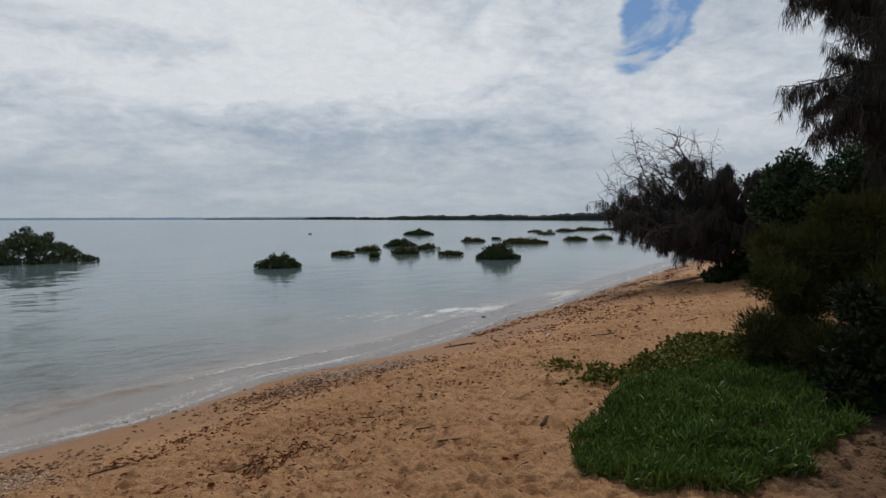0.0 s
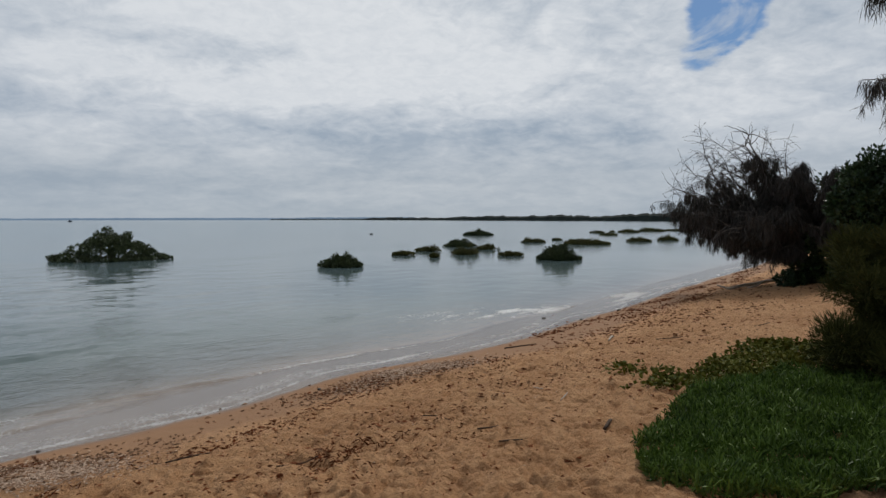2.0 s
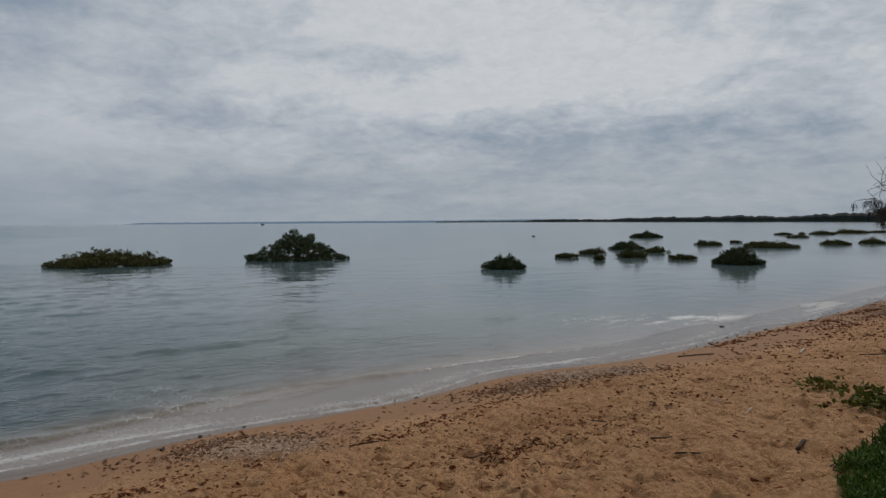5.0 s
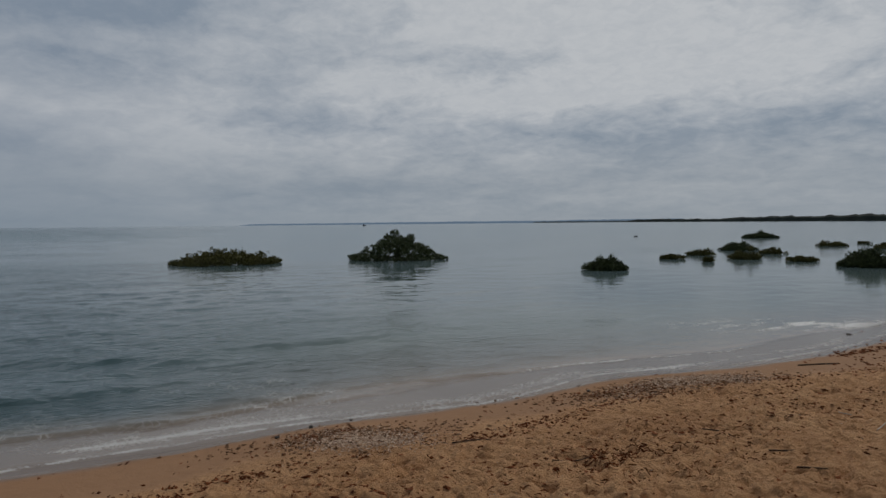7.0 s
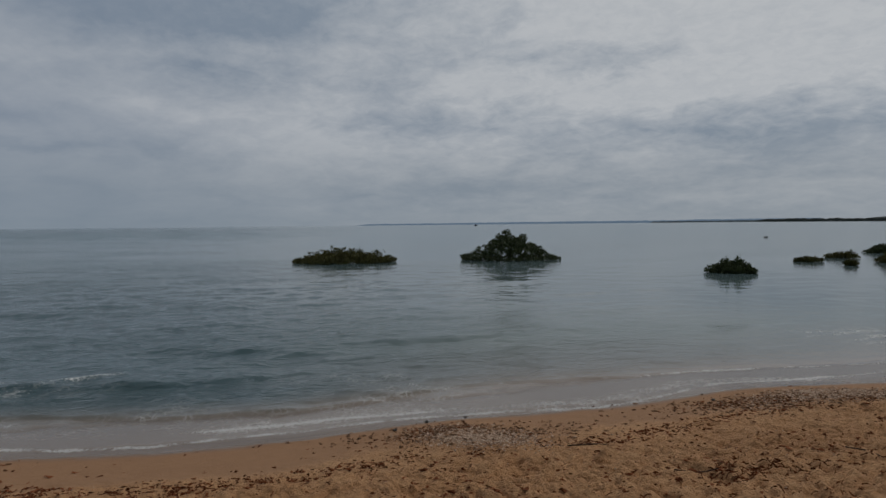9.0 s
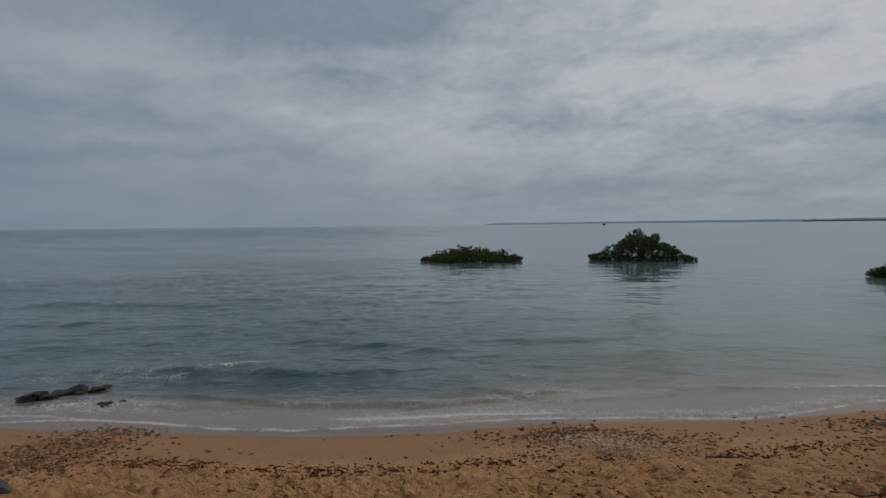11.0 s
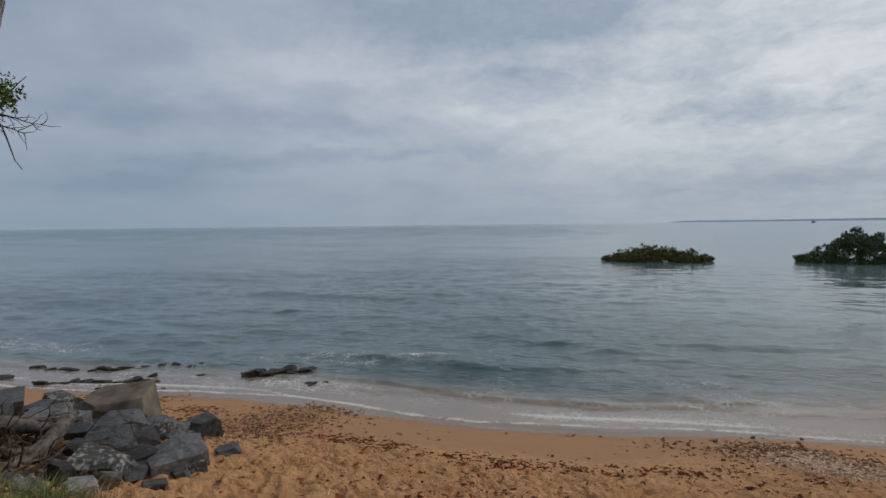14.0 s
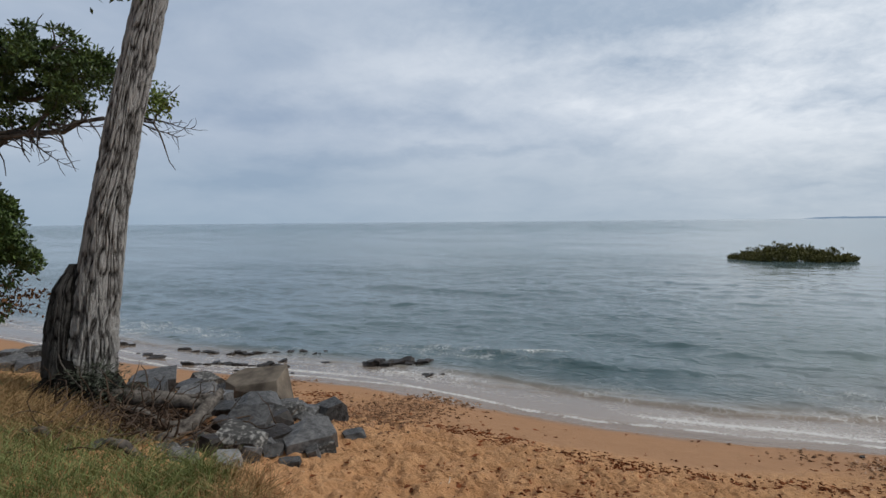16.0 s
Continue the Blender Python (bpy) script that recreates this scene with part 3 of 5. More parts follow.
    foam += near * (0.35 + 0.65 * rough + 1.1 * np.exp(-((az - 13) / 9) ** 2)) * np.exp(-((q - 0.05) / 0.055) ** 2) * (1 - 0.85 * step(30, 44, az)) * np.clip(0.2 + 0.8 * vnoise(along * 0.7, 0 * x, 63) + 0.6 * vnoise(along * 4.3, s * 9, 64), 0, 1)
    keep = (s[F] < 0.35).any(1)
    used = np.unique(F[keep])
    remap = np.full(len(x), -1)
    remap[used] = np.arange(len(used))
    ob = link_mesh("water", np.c_[x, y, zz][used], remap[F[keep]], M_water, smooth=True)
    d = np.clip(zz - g, 0, 4) + 0.05 * step(0.0, 0.9, q)
    add_attr(ob, "depth", np.clip(d / 1.6, 0, 0.6)[used] + 0.4 * step(-30, -160, s)[used])
    add_attr(ob, "foam", np.clip(foam, 0, 1)[used])
    gust = np.clip(0.75 + 0.5 * vnoise(along * 0.09, s * 0.2, 75) + 0.3 * vnoise(along * 0.3, s * 0.7, 76), 0.25, 1.3)
    add_attr(ob, "ripple", ((0.03 + 0.17 * step(24, 10, r) * step(4, 26, az) + 0.22 * step(44, 74, az) * (0.5 + 0.5 * step(14, 40, r)) + 0.55 * step(60, 260, r) * step(38, 66, az)) * gust * step(-0.9, -2.4, s))[used])
    add_attr(ob, "far", (step(10, 70, r) * (1 - 0.6 * rough))[used])
    add_attr(ob, "open", (step(30, 62, az) * step(-0.5, -2.6, s) * (1 - 0.75 * step(18, 60, r)))[used])
    add_attr(ob, "cover", (step(0.0, 0.05, d) * 0.4 + 0.6)[used])
    tagged(ob, "shallow grey-green sea with low ripples, turbid and sandy at the edge", "sea", kind="structure")


build_ground()
build_water()


# ---------------------------------------------------------------- distance
def treeline(name, az0, az1, r0, r1, h0, h1, mat, label, seed, bumpy=0.35, n=700):
    """A wooded strip of coast along the horizon, with an uneven top and a real depth."""
    t = np.linspace(0, 1, n)
    az = np.radians(az0 + (az1 - az0) * t)
    r = 1 / ((1 - t) / r0 + t / r1)
    h = h0 + (h1 - h0) * t
    taper = np.minimum(step(0, 0.04, t), 1) if seed % 2 else np.ones(n)
    top = h * taper * (1 - bumpy + bumpy * (0.5 * vnoise(t * 40, 0 * t, seed) + 0.5 * vnoise(t * 150, 0 * t, seed + 1) + 0.4 * vnoise(t * 14, 0 * t, seed + 2)))
    V, F = [], []
    for k, (rr, zz) in enumerate(((r, 0 * t - 0.5), (r * 1.003, top * 0.7), (r * 1.012, top), (r * 1.05, top * 0.9), (r * 1.1, 0 * t - 0.5))):
        V.append(np.c_[-np.sin(az) * rr, np.cos(az) * rr, zz])
        if k:
            a = np.arange(n - 1) + (k - 1) * n
            F.append(np.c_[a, a + 1, a + n + 1, a + n])
    ob = link_mesh(name, np.vstack(V), np.vstack(F), mat)
    tagged(ob, label, "coast", kind="structure")


treeline("backdrop_near_woods", 13.4, -24, 4300, 760, 15, 12.5, M_far, "low dark wooded headland across the bay", 61, 0.22)
treeline("backdrop_mid_woods", 20.8, 11.5, 4450, 4450, 11, 14, M_mid, "thin dark strip of far wooded shore", 63, 0.2)
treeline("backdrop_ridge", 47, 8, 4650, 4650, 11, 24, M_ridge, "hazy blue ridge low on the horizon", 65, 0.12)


# ---------------------------------------------------------------- plant tools
def unit(v):
    return v / np.maximum(np.linalg.norm(v, axis=-1, keepdims=True), 1e-9)


def leaves(P, D, length, width, fold=0.25):
    """Diamond leaves folded along the midrib, at points P along directions D."""
    P, D = np.asarray(P, float), unit(np.asarray(D, float))
    n = len(P)
    length = np.broadcast_to(length, n)[:, None]
    width = np.broadcast_to(width, n)[:, None]
    side = unit(np.cross(D, rng.normal(size=(n, 3))))
    nrm = np.cross(side, D)
    V = np.stack([P, P + D * length * .45 + side * width * .5 + nrm * width * fold, P + D * length, P + D * length * .45 - side * width * .5 + nrm * width * fold], 1).reshape(-1, 3)
    k = np.arange(n)[:, None] * 4
    return V, np.vstack([k + [0, 1, 2], k + [0, 2, 3]])


def tube(path, radii, seg=7, cap=True):
    path = np.asarray(path, float)
    radii = np.broadcast_to(radii, len(path))
    tang = unit(np.gradient(path, axis=0))
    ref = np.array([0.31, 0.17, 0.93]) if abs(tang[0][2]) < 0.8 else np.array([1.0, 0.2, 0.1])
    a = unit(np.cross(tang, ref))
    b = np.cross(tang, a)
    th = np.linspace(0, 2 * np.pi, seg, endpoint=False)
    V = path[:, None] + radii[:, None, None] * (np.cos(th)[None, :, None] * a[:, None] + np.sin(th)[None, :, None] * b[:, None])
    V = V.reshape(-1, 3)
    F = []
    for i in range(len(path) - 1):
        for j in range(seg):
            j2 = (j + 1) % seg
            F.append([i * seg + j, i * seg + j2, (i + 1) * seg + j2, (i + 1) * seg + j])
    if cap:
        F.append(list(range(seg))[::-1])
        F.append([len(V) - seg + j for j in range(seg)])
    return V, F


def joined(pieces):
    V, F, o = [], [], 0
    for v, f in pieces:
        V.append(v)
        F += [[i + o for i in q] for q in (f if isinstance(f, list) else f.tolist())]
        o += len(v)
    return np.vstack(V), F


def wander(p, d, length, n=6, curl=0.25, sag=0.0):
    """A crooked path that starts at p and heads along d."""
    p, d = np.array(p, float), unit(np.array(d, float))
    out = [p]
    for _ in range(n):
        d = unit(d + rng.normal(size=3) * curl + np.array([0, 0, -sag]))
        p = p + d * length / n
        out.append(p)
    return np.array(out)


def in_blobs(n, blobs, shell=0.55):
    """n points in a union of ellipsoids (x, y, z, rx, ry, rz), thicker towards the outside, and their outward ways."""
    B = np.array(blobs, float)
    w = B[:, 3] * np.sqrt(B[:, 4] * B[:, 5])
    k = rng.choice(len(B), n, p=w / w.sum())
    u = unit(rng.normal(size=(n, 3)))
    rad = shell + (1 - shell) * rng.random(n)
    return B[k, :3] + u * rad[:, None] * B[k, 3:], u

# ---------------------------------------------------------------- mangroves standing in the water
def mangrove(x, y, w, h, depth=None, low=False, seed=0, gap=False, peak=0.55):
    """A rounded, ragged clump of mangrove: several stems under a crown of small leaves."""
    global rng
    rng = np.random.default_rng(100 + seed)
    t = thing("mangrove", (x, y, 0), "low spreading olive-green mangrove standing in shallow water" if low else "rounded dark green mangrove bush standing in shallow water", "mangrove", "mangroves in the bay")
    d = depth or w * 0.7
    view = np.array([x, y]) / math.hypot(x, y)            # the long axis lies across the line from the beach
    ax, ay = np.array([view[1], -view[0]]), view
    prof = ([0, .10, .18, .25, .33, .45, .55, .65, .73, .80, .88, 1], [.16, .24, .46, .52, .82, 1.0, .95, .80, .58, .44, .22, .06]) if gap else ([0, 0.12, 0.3, peak, 0.78, 1], [0.2, 0.42, 0.72, 1.0, 0.6, 0.14])
    blobs = []
    n = int(min(430, 12 + (13 if low else 19) * w * d * (0.55 + h)))
    for i in range(n):
        a, k = rng.uniform(0, 2 * math.pi), math.sqrt(rng.random())
        u, v = k * math.cos(a), k * math.sin(a)
        if low:
            top = h * (1 - 0.8 * k ** 2.6) * (0.74 + 0.46 * float(vnoise(u * 4.2 + seed, v * 4, 5)))
        else:
            top = h * np.interp((u + 1) / 2, *prof) * (1 - 0.45 * v * v) * ((0.94 if gap else 0.74) + (0.12 if gap else 0.48) * float(vnoise(u * (5 if gap else 3.4) + seed, v * 4, 6)))
        rr = rng.uniform(0.13, 0.26) * (0.55 + 0.7 * top / h if gap else 1.0 if w > 2 else 0.7)
        zc = max(0.05, (top - rr * 0.4) * rng.random() ** 0.5 * rng.choice([0.75, 0.88, 0.97, 1.03] if gap else [0.75, 0.9, 1.0, 1.14]))
        if gap and -0.62 < u < -0.02 and 0.2 < zc / h < 0.40 and rng.random() < 0.4:
            continue
        c = ax * u * (w / 2 - rr * 0.5) + ay * v * (d / 2 - rr * 0.5)
        blobs.append((c[0], c[1], zc, rr, rr, rr * rng.uniform(0.55, 0.95)))
        if k > 0.6 and rng.random() < (0.35 if low else 0.7):
            blobs.append((c[0], c[1], 0.06, rr, rr, 0.1))
        if rng.random() < (0.0 if gap else 0.16):                            # a shoot standing over the rest
            blobs.append((c[0], c[1], top * rng.uniform(1.0, 1.16), 0.09, 0.09, 0.12))
    m = int(min(19000, 34 * len(blobs) + 300))
    P, u = in_blobs(m, blobs, 0.35)
    D = u * [1, 1, 0.6] + rng.normal(size=(m, 3)) * 0.5 + [0, 0, 0.95]
    P[:, 2] = np.maximum(P[:, 2], 0.02)
    size = rng.uniform(0.08, 0.19, m)
    V, F = leaves(P, D, size, size * 0.42)
    link_mesh("crown", V, F, M_mangrove_low if low else M_mangrove, t)
    for b in blobs[::max(1, len(blobs) // (5 if h < 1 else 14))]:
        foot = np.array([b[0] * 0.5, b[1] * 0.5, -0.2])
        path = np.linspace(foot, np.array([b[0] * 0.75, b[1] * 0.75, b[2] * 0.6]), 5) + rng.normal(size=(5, 3)) * 0.04
        V, F = tube(path, np.linspace(0.05, 0.02, 5) * (1.0 if h > 1 else 0.6), 6)
        link_mesh("stem", V, F, M_stem, t)


mangrove(-25.0, 38.3, 7.1, 2.25, 4.5, False, 1, True, 0.47)
mangrove(-33.4, 30.0, 7.2, 1.0, 5.5, True, 2)
mangrove(-8.9, 33.95, 2.4, 0.82, 1.6, False, 3, False, 0.6)
mangrove(3.6, 41.4, 2.85, 1.12, 2.2, False, 4, False, 0.48)
for i, (mx, my, mw, mh) in enumerate([(-7.15, 45.6, 1.95, 0.28), (-6.07, 51.2, 2.05, 0.44), (-4.7, 42.85, 0.7, 0.22), (-2.74, 46.95, 2.25, 0.6), (-1.3, 54.9, 2.0, 0.36),
                                      (0.57, 45.4, 1.85, 0.30), (3.4, 72.6, 2.75, 0.48), (6.74, 80.5, 1.1, 0.24), (8.75, 67.3, 4.8, 0.62), (15.9, 75.8, 2.8, 0.56), (20.2, 79.8, 2.4, 0.6),
                                      (25.4, 130.4, 4.4, 0.7), (32.7, 142.9, 5.8, 0.8), (39.5, 149.8, 4.6, 0.45), (18.3, 125.3, 2.9, 0.45), (17.5, 106.7, 2.9, 0.4), (22.1, 130.7, 1.3, 0.38)]):
    mangrove(mx, my, mw, mh, mw * 0.75, True, 20 + i)
mangrove(-4.1, 60.7, 3.1, 0.8, 2.2, False, 50, False, 0.5)
mangrove(-4.0, 104.3, 5.0, 0.98, 3.4, False, 51, False, 0.5)


# ---------------------------------------------------------------- stones
def stone(name, x, y, z, dims, turn, mat, label, category, seed, group="", tilt=(0, 0), sharp=True, cuts=0):
    """An angular broken boulder: a hull of scattered points with chipped edges and a rough skin."""
    r = random.Random(seed)
    bm = bmesh.new()
    bmesh.ops.create_cube(bm, size=1.0)
    for v in bm.verts:
        v.co = Vector((v.co.x * dims[0] * r.uniform(0.85, 1.1), v.co.y * dims[1] * r.uniform(0.85, 1.1), v.co.z * dims[2] * r.uniform(0.8, 1.1)))
    for _ in range(cuts or (r.choice((4, 5, 6, 7)) if sharp else 12)):
        n = Vector((r.gauss(0, 1), r.gauss(0, 1), r.gauss(0.25, 0.8))).normalized()
        reach = max(v.co.dot(n) for v in bm.verts)
        cut = bmesh.ops.bisect_plane(bm, geom=bm.verts[:] + bm.edges[:] + bm.faces[:], plane_co=n * reach * r.uniform(0.62, 0.86), plane_no=n, clear_outer=True)
        bmesh.ops.holes_fill(bm, edges=[e for e in bm.edges if e.is_boundary])
    bmesh.ops.dissolve_limit(bm, angle_limit=radians(6), verts=bm.verts, edges=bm.edges)
    bmesh.ops.bevel(bm, geom=bm.edges[:], offset=min(dims) * (0.022 if sharp else 0.06), segments=2, affect="EDGES", profile=0.6, clamp_overlap=True)
    bmesh.ops.triangulate(bm, faces=bm.faces)
    bmesh.ops.subdivide_edges(bm, edges=[e for e in bm.edges if e.calc_length() > max(dims) * 0.10], cuts=2, use_grid_fill=True)
    bmesh.ops.triangulate(bm, faces=bm.faces)
    a = max(dims) * (0.012 if sharp else 0.03)
    for v in bm.verts:
        v.co += Vector(noise.noise_vector(v.co * (3.0 / max(dims)) + Vector((seed, 0, 0)))) * a + Vector(noise.noise_vector(v.co * (12.0 / max(dims)))) * a * 0.35
    me = bpy.data.meshes.new(name)
    bm.to_mesh(me)
    bm.free()
    me.materials.append(mat)
    ob = new(name, me)
    ob.matrix_world = pose(x, y, z, tilt[0], tilt[1], turn)
    return tagged(ob, label, category, group)


PILE = "rocks piled at the top of the beach"
# x, y, width, height, depth, turn, tilts, kind
for i, (rx, ry, rw, rh, rd, turn, tx, ty, kind) in enumerate([
        (-8.05, -0.84, 0.86, 0.54, 0.62, -22, 8, 16, "t"), (-5.85, -0.32, 0.58, 0.30, 0.46, 14, 4, 16, "g"), (-5.70, -0.88, 0.48, 0.30, 0.38, -16, -8, 14, "w"), (-7.08, -0.05, 0.34, 0.34, 0.26, 20, 14, 6, "g"),
        (-5.10, -0.94, 0.24, 0.20, 0.20, 8, -4, 14, "p"), (-8.40, -2.16, 0.70, 0.34, 0.52, 6, 3, 8, "g"), (-8.50, -1.76, 0.38, 0.24, 0.36, -24, 6, 10, "g"), (-9.00, -1.56, 0.50, 0.36, 0.44, 30, -8, 12, "w"),
        (-7.85, -1.52, 0.58, 0.24, 0.42, -6, 4, 12, "g"), (-7.12, -0.84, 0.56, 0.32, 0.42, 18, 5, 10, "g"), (-6.38, -0.90, 0.52, 0.28, 0.42, -14, -4, 16, "g"), (-7.00, -0.50, 0.40, 0.26, 0.30, 26, 6, -4, "w"),
        (-7.02, -0.32, 0.28, 0.26, 0.26, -30, -6, 8, "g"), (-5.92, -0.62, 0.36, 0.24, 0.30, 34, 10, 6, "d"), (-6.30, 0.11, 0.30, 0.12, 0.22, 10, 2, 6, "g"), (-5.36, -0.50, 0.23, 0.08, 0.15, -8, 2, 4, "g"),
        (-7.12, -1.22, 0.18, 0.36, 0.22, 12, 8, 12, "p"), (-5.44, -1.12, 0.18, 0.24, 0.18, 40, -8, 4, "d"), (-7.50, -1.24, 0.36, 0.30, 0.36, -35, 6, 6, "g"), (-6.62, -0.60, 0.28, 0.24, 0.26, 22, 4, -8, "d"),
        (-6.78, -1.14, 0.32, 0.26, 0.32, -12, 8, 10, "g"), (-6.10, -1.10, 0.28, 0.26, 0.26, 48, -6, 12, "d"), (-7.38, -0.48, 0.28, 0.22, 0.26, 5, 4, 6, "g"), (-6.68, -0.18, 0.32, 0.16, 0.24, -20, 3, 4, "g"),
        (-8.30, -1.30, 0.34, 0.26, 0.30, 30, 6, 0, "d"), (-7.75, -2.02, 0.40, 0.24, 0.34, -18, 4, 10, "g"),
        (-11.35, -4.85, 0.42, 0.42, 0.40, 70, 0, 0, "g"), (-11.42, -4.52, 0.56, 0.48, 0.46, 95, 5, 5, "w"), (-11.5, -4.2, 0.50, 0.40, 0.44, 60, 0, 8, "g"), (-10.9, -4.6, 0.5, 0.36, 0.4, 30, 0, 8, "g"), (-10.7, -4.25, 0.55, 0.34, 0.4, 10, 4, 8, "g")]):
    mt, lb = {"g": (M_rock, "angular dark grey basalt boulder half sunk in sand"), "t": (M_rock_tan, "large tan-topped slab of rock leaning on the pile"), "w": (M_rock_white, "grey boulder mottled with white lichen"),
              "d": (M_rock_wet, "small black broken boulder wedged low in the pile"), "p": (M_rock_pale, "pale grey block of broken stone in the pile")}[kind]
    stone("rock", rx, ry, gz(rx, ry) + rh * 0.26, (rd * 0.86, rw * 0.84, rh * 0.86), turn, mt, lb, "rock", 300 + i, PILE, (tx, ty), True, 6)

rr = random.Random(77)
for i in range(110):
    rx, ry = rr.uniform(-8.6, -5.2), 0.0
    ry = np.interp(rx, [-8.6, -7.0, -5.3], [-1.5, -0.55, -0.75]) + rr.gauss(-0.1, 0.36)
    rs = rr.uniform(0.04, 0.11)
    stone("rubble_stone", rx, ry, gz(rx, ry) + rs * 0.5, (rs * 1.5, rs * 1.8, rs * 1.2), rr.uniform(0, 360), (M_rock, M_rock, M_rock, M_rock_white, M_rock_tan)[i % 5], "fist-sized broken stone wedged in the rock pile", "stone", 800 + i, "rubble between the rocks", (rr.uniform(-20, 20), rr.uniform(-20, 20)))

WASH = "dark rocks awash at the water's edge"
rr = random.Random(91)
k = 0
for ax, ay, bx, by, n, big in [(-11.48, 0.80, -11.40, 2.05, 26, 0.24), (-11.4, 2.0, -11.2, 2.7, 8, 0.14), (-10.33, 1.68, -10.36, 1.98, 4, 0.24), (-11.9, 0.3, -12.0, -0.6, 9, 0.14), (-12.8, 0.2, -13.25, -1.7, 20, 0.16),
                               (-11.5, -0.6, -12.0, -2.4, 24, 0.17), (-10.75, -0.4, -11.1, -1.4, 6, 0.11), (-12.6, -3.0, -13.3, -3.3, 4, 0.2), (-14.5, -3.7, -14.8, -4.2, 3, 0.3), (-13.3, -1.9, -13.8, -2.6, 4, 0.2)]:
    for q in range(n):
        f = (q + rr.random()) / n
        rx, ry = ax + (bx - ax) * f + rr.gauss(0, 0.07), ay + (by - ay) * f + rr.gauss(0, 0.05)
        rs = big * rr.uniform(0.4, 1.0)
        stone("shore_rock", rx, ry, max(gz(rx, ry), -0.02) + rs * 0.10, (rs * rr.uniform(0.7, 1.2), rs * rr.uniform(1.2, 2.0), rs * rr.uniform(0.4, 0.75)), rr.uniform(-35, 35), M_rock_wet, "low wet black rock covered in weed at the waterline", "rock", 400 + k, WASH, (rr.uniform(-12, 12), rr.uniform(-12, 12)), False)
        k += 1


# ---------------------------------------------------------------- casuarinas and scrub on the bay side
def tufts(P, n_each, length, spread, width=0.016):
    """Hanging bundles of needle twigs from each point."""
    P = np.repeat(np.asarray(P, float), n_each, axis=0)
    n = len(P)
    P = P + rng.normal(size=(n, 3)) * [spread, spread, spread * 0.5]
    D = rng.normal(size=(n, 3)) * 0.28 + [0, 0, -1.0]
    return leaves(P, D, rng.uniform(0.6, 1.25, n) * length, width, 0.1)


def casuarina(base, trunk_path, limbs, mats, seed, label, tuft_len=0.38, each=16, step_len=0.22, bare=(), width=0.018, spread=0.07, crown=None):
    """A she-oak: trunk, crooked limbs, side twigs and curtains of drooping needles."""
    global rng
    rng = np.random.default_rng(seed)
    t = thing("casuarina_tree", base, label, "tree")
    o = np.array(base)
    path, rad = trunk_path
    V, F = tube(np.array(path) - o, rad, 12)
    link_mesh("trunk", V, F, M_branch, t, smooth=True)
    tips = []
    for k, (p, d, ln, r0) in enumerate(limbs):
        w = wander(np.array(p) - o, d, ln, 9, 0.16, 0.02)
        if crown and k not in bare:                     # no limb ends under the hanging edge of the crown
            w[:, 2] += np.linspace(0, 1, 10) * max(0.0, np.interp(w[-1, 0] + o[0], crown[0], crown[1]) + 0.12 - w[-1, 2] - o[2])
        V, F = tube(w, np.linspace(r0, r0 * 0.2, 10), 7)
        pieces = [(V, F)]
        for q in range(2, 10):
            for _ in range(4):
                tw = wander(w[q], unit(w[q] - w[q - 1]) + rng.normal(size=3) * 0.75, ln * rng.uniform(0.12, 0.3), 5, 0.2, 0.12)
                if crown and k not in bare and tw[-1, 2] + o[2] < np.interp(tw[-1, 0] + o[0], crown[0], crown[1]) - 0.1:
                    continue
                pieces.append(tube(tw, np.linspace(r0 * 0.25, 0.004, 6), 4, False))
                if k not in bare:
                    for a, b in zip(tw[:-1], tw[1:]):
                        m = max(1, int(np.linalg.norm(b - a) / step_len))
                        for s in range(m):
                            tips.append(a + (b - a) * (s + rng.random()) / m)
        V, F = joined(pieces)
        link_mesh("branch", V, F, M_twig if k in bare else M_branch, t, "bare grey dead branch" if k in bare else "")
    tips = np.array(tips)
    if crown:                                           # under and over the outline of the crown, thin where it is airy
        gx, lo, hi, fill = (np.interp(tips[:, 0] + o[0], crown[0], c) for c in crown)
        z = tips[:, 2] + o[2]
        tips = tips[(z > lo) & (z < hi) & (rng.random(len(z)) < fill)]
    V, F = tufts(tips, each, tuft_len, spread, width)
    link_mesh("foliage", V, F, mats, t)
    return t


def ray_limbs(origin, n, az, el, ln, r, seed):
    g = np.random.default_rng(seed)
    out = []
    for _ in range(n):
        a, e = radians(g.uniform(*az)), radians(g.uniform(*el))
        out.append((np.array(origin) + g.normal(size=3) * [0.35, 0.35, 0.3], (-math.sin(a) * math.cos(e), math.cos(a) * math.cos(e), math.sin(e)), g.uniform(*ln), r))
    return out


cb = (9.6, 21.2, gz(9.6, 21.2))
limbs = ray_limbs((9.2, 20.9, 2.2), 20, (40, 130), (4, 38), (1.8, 3.9), 0.06, 5) + ray_limbs((8.6, 21.0, 2.5), 12, (66, 104), (-4, 22), (2.6, 3.3), 0.035, 10) + ray_limbs((9.6, 20.6, 2.2), 14, (-60, 240), (5, 42), (1.5, 2.6), 0.06, 6)
limbs += ray_limbs((9.0, 20.6, 2.3), 14, (10, 150), (-12, 4), (0.9, 1.9), 0.03, 11)
limbs += ray_limbs((9.5, 20.7, 2.8), 10, (-40, 200), (20, 60), (1.3, 2.3), 0.05, 7)
limbs += ray_limbs((7.5, 20.8, 3.3), 12, (60, 125), (22, 62), (1.4, 2.3), 0.020, 8) + ray_limbs((8.6, 20.6, 3.6), 12, (0, 150), (35, 75), (1.3, 2.0), 0.018, 9)
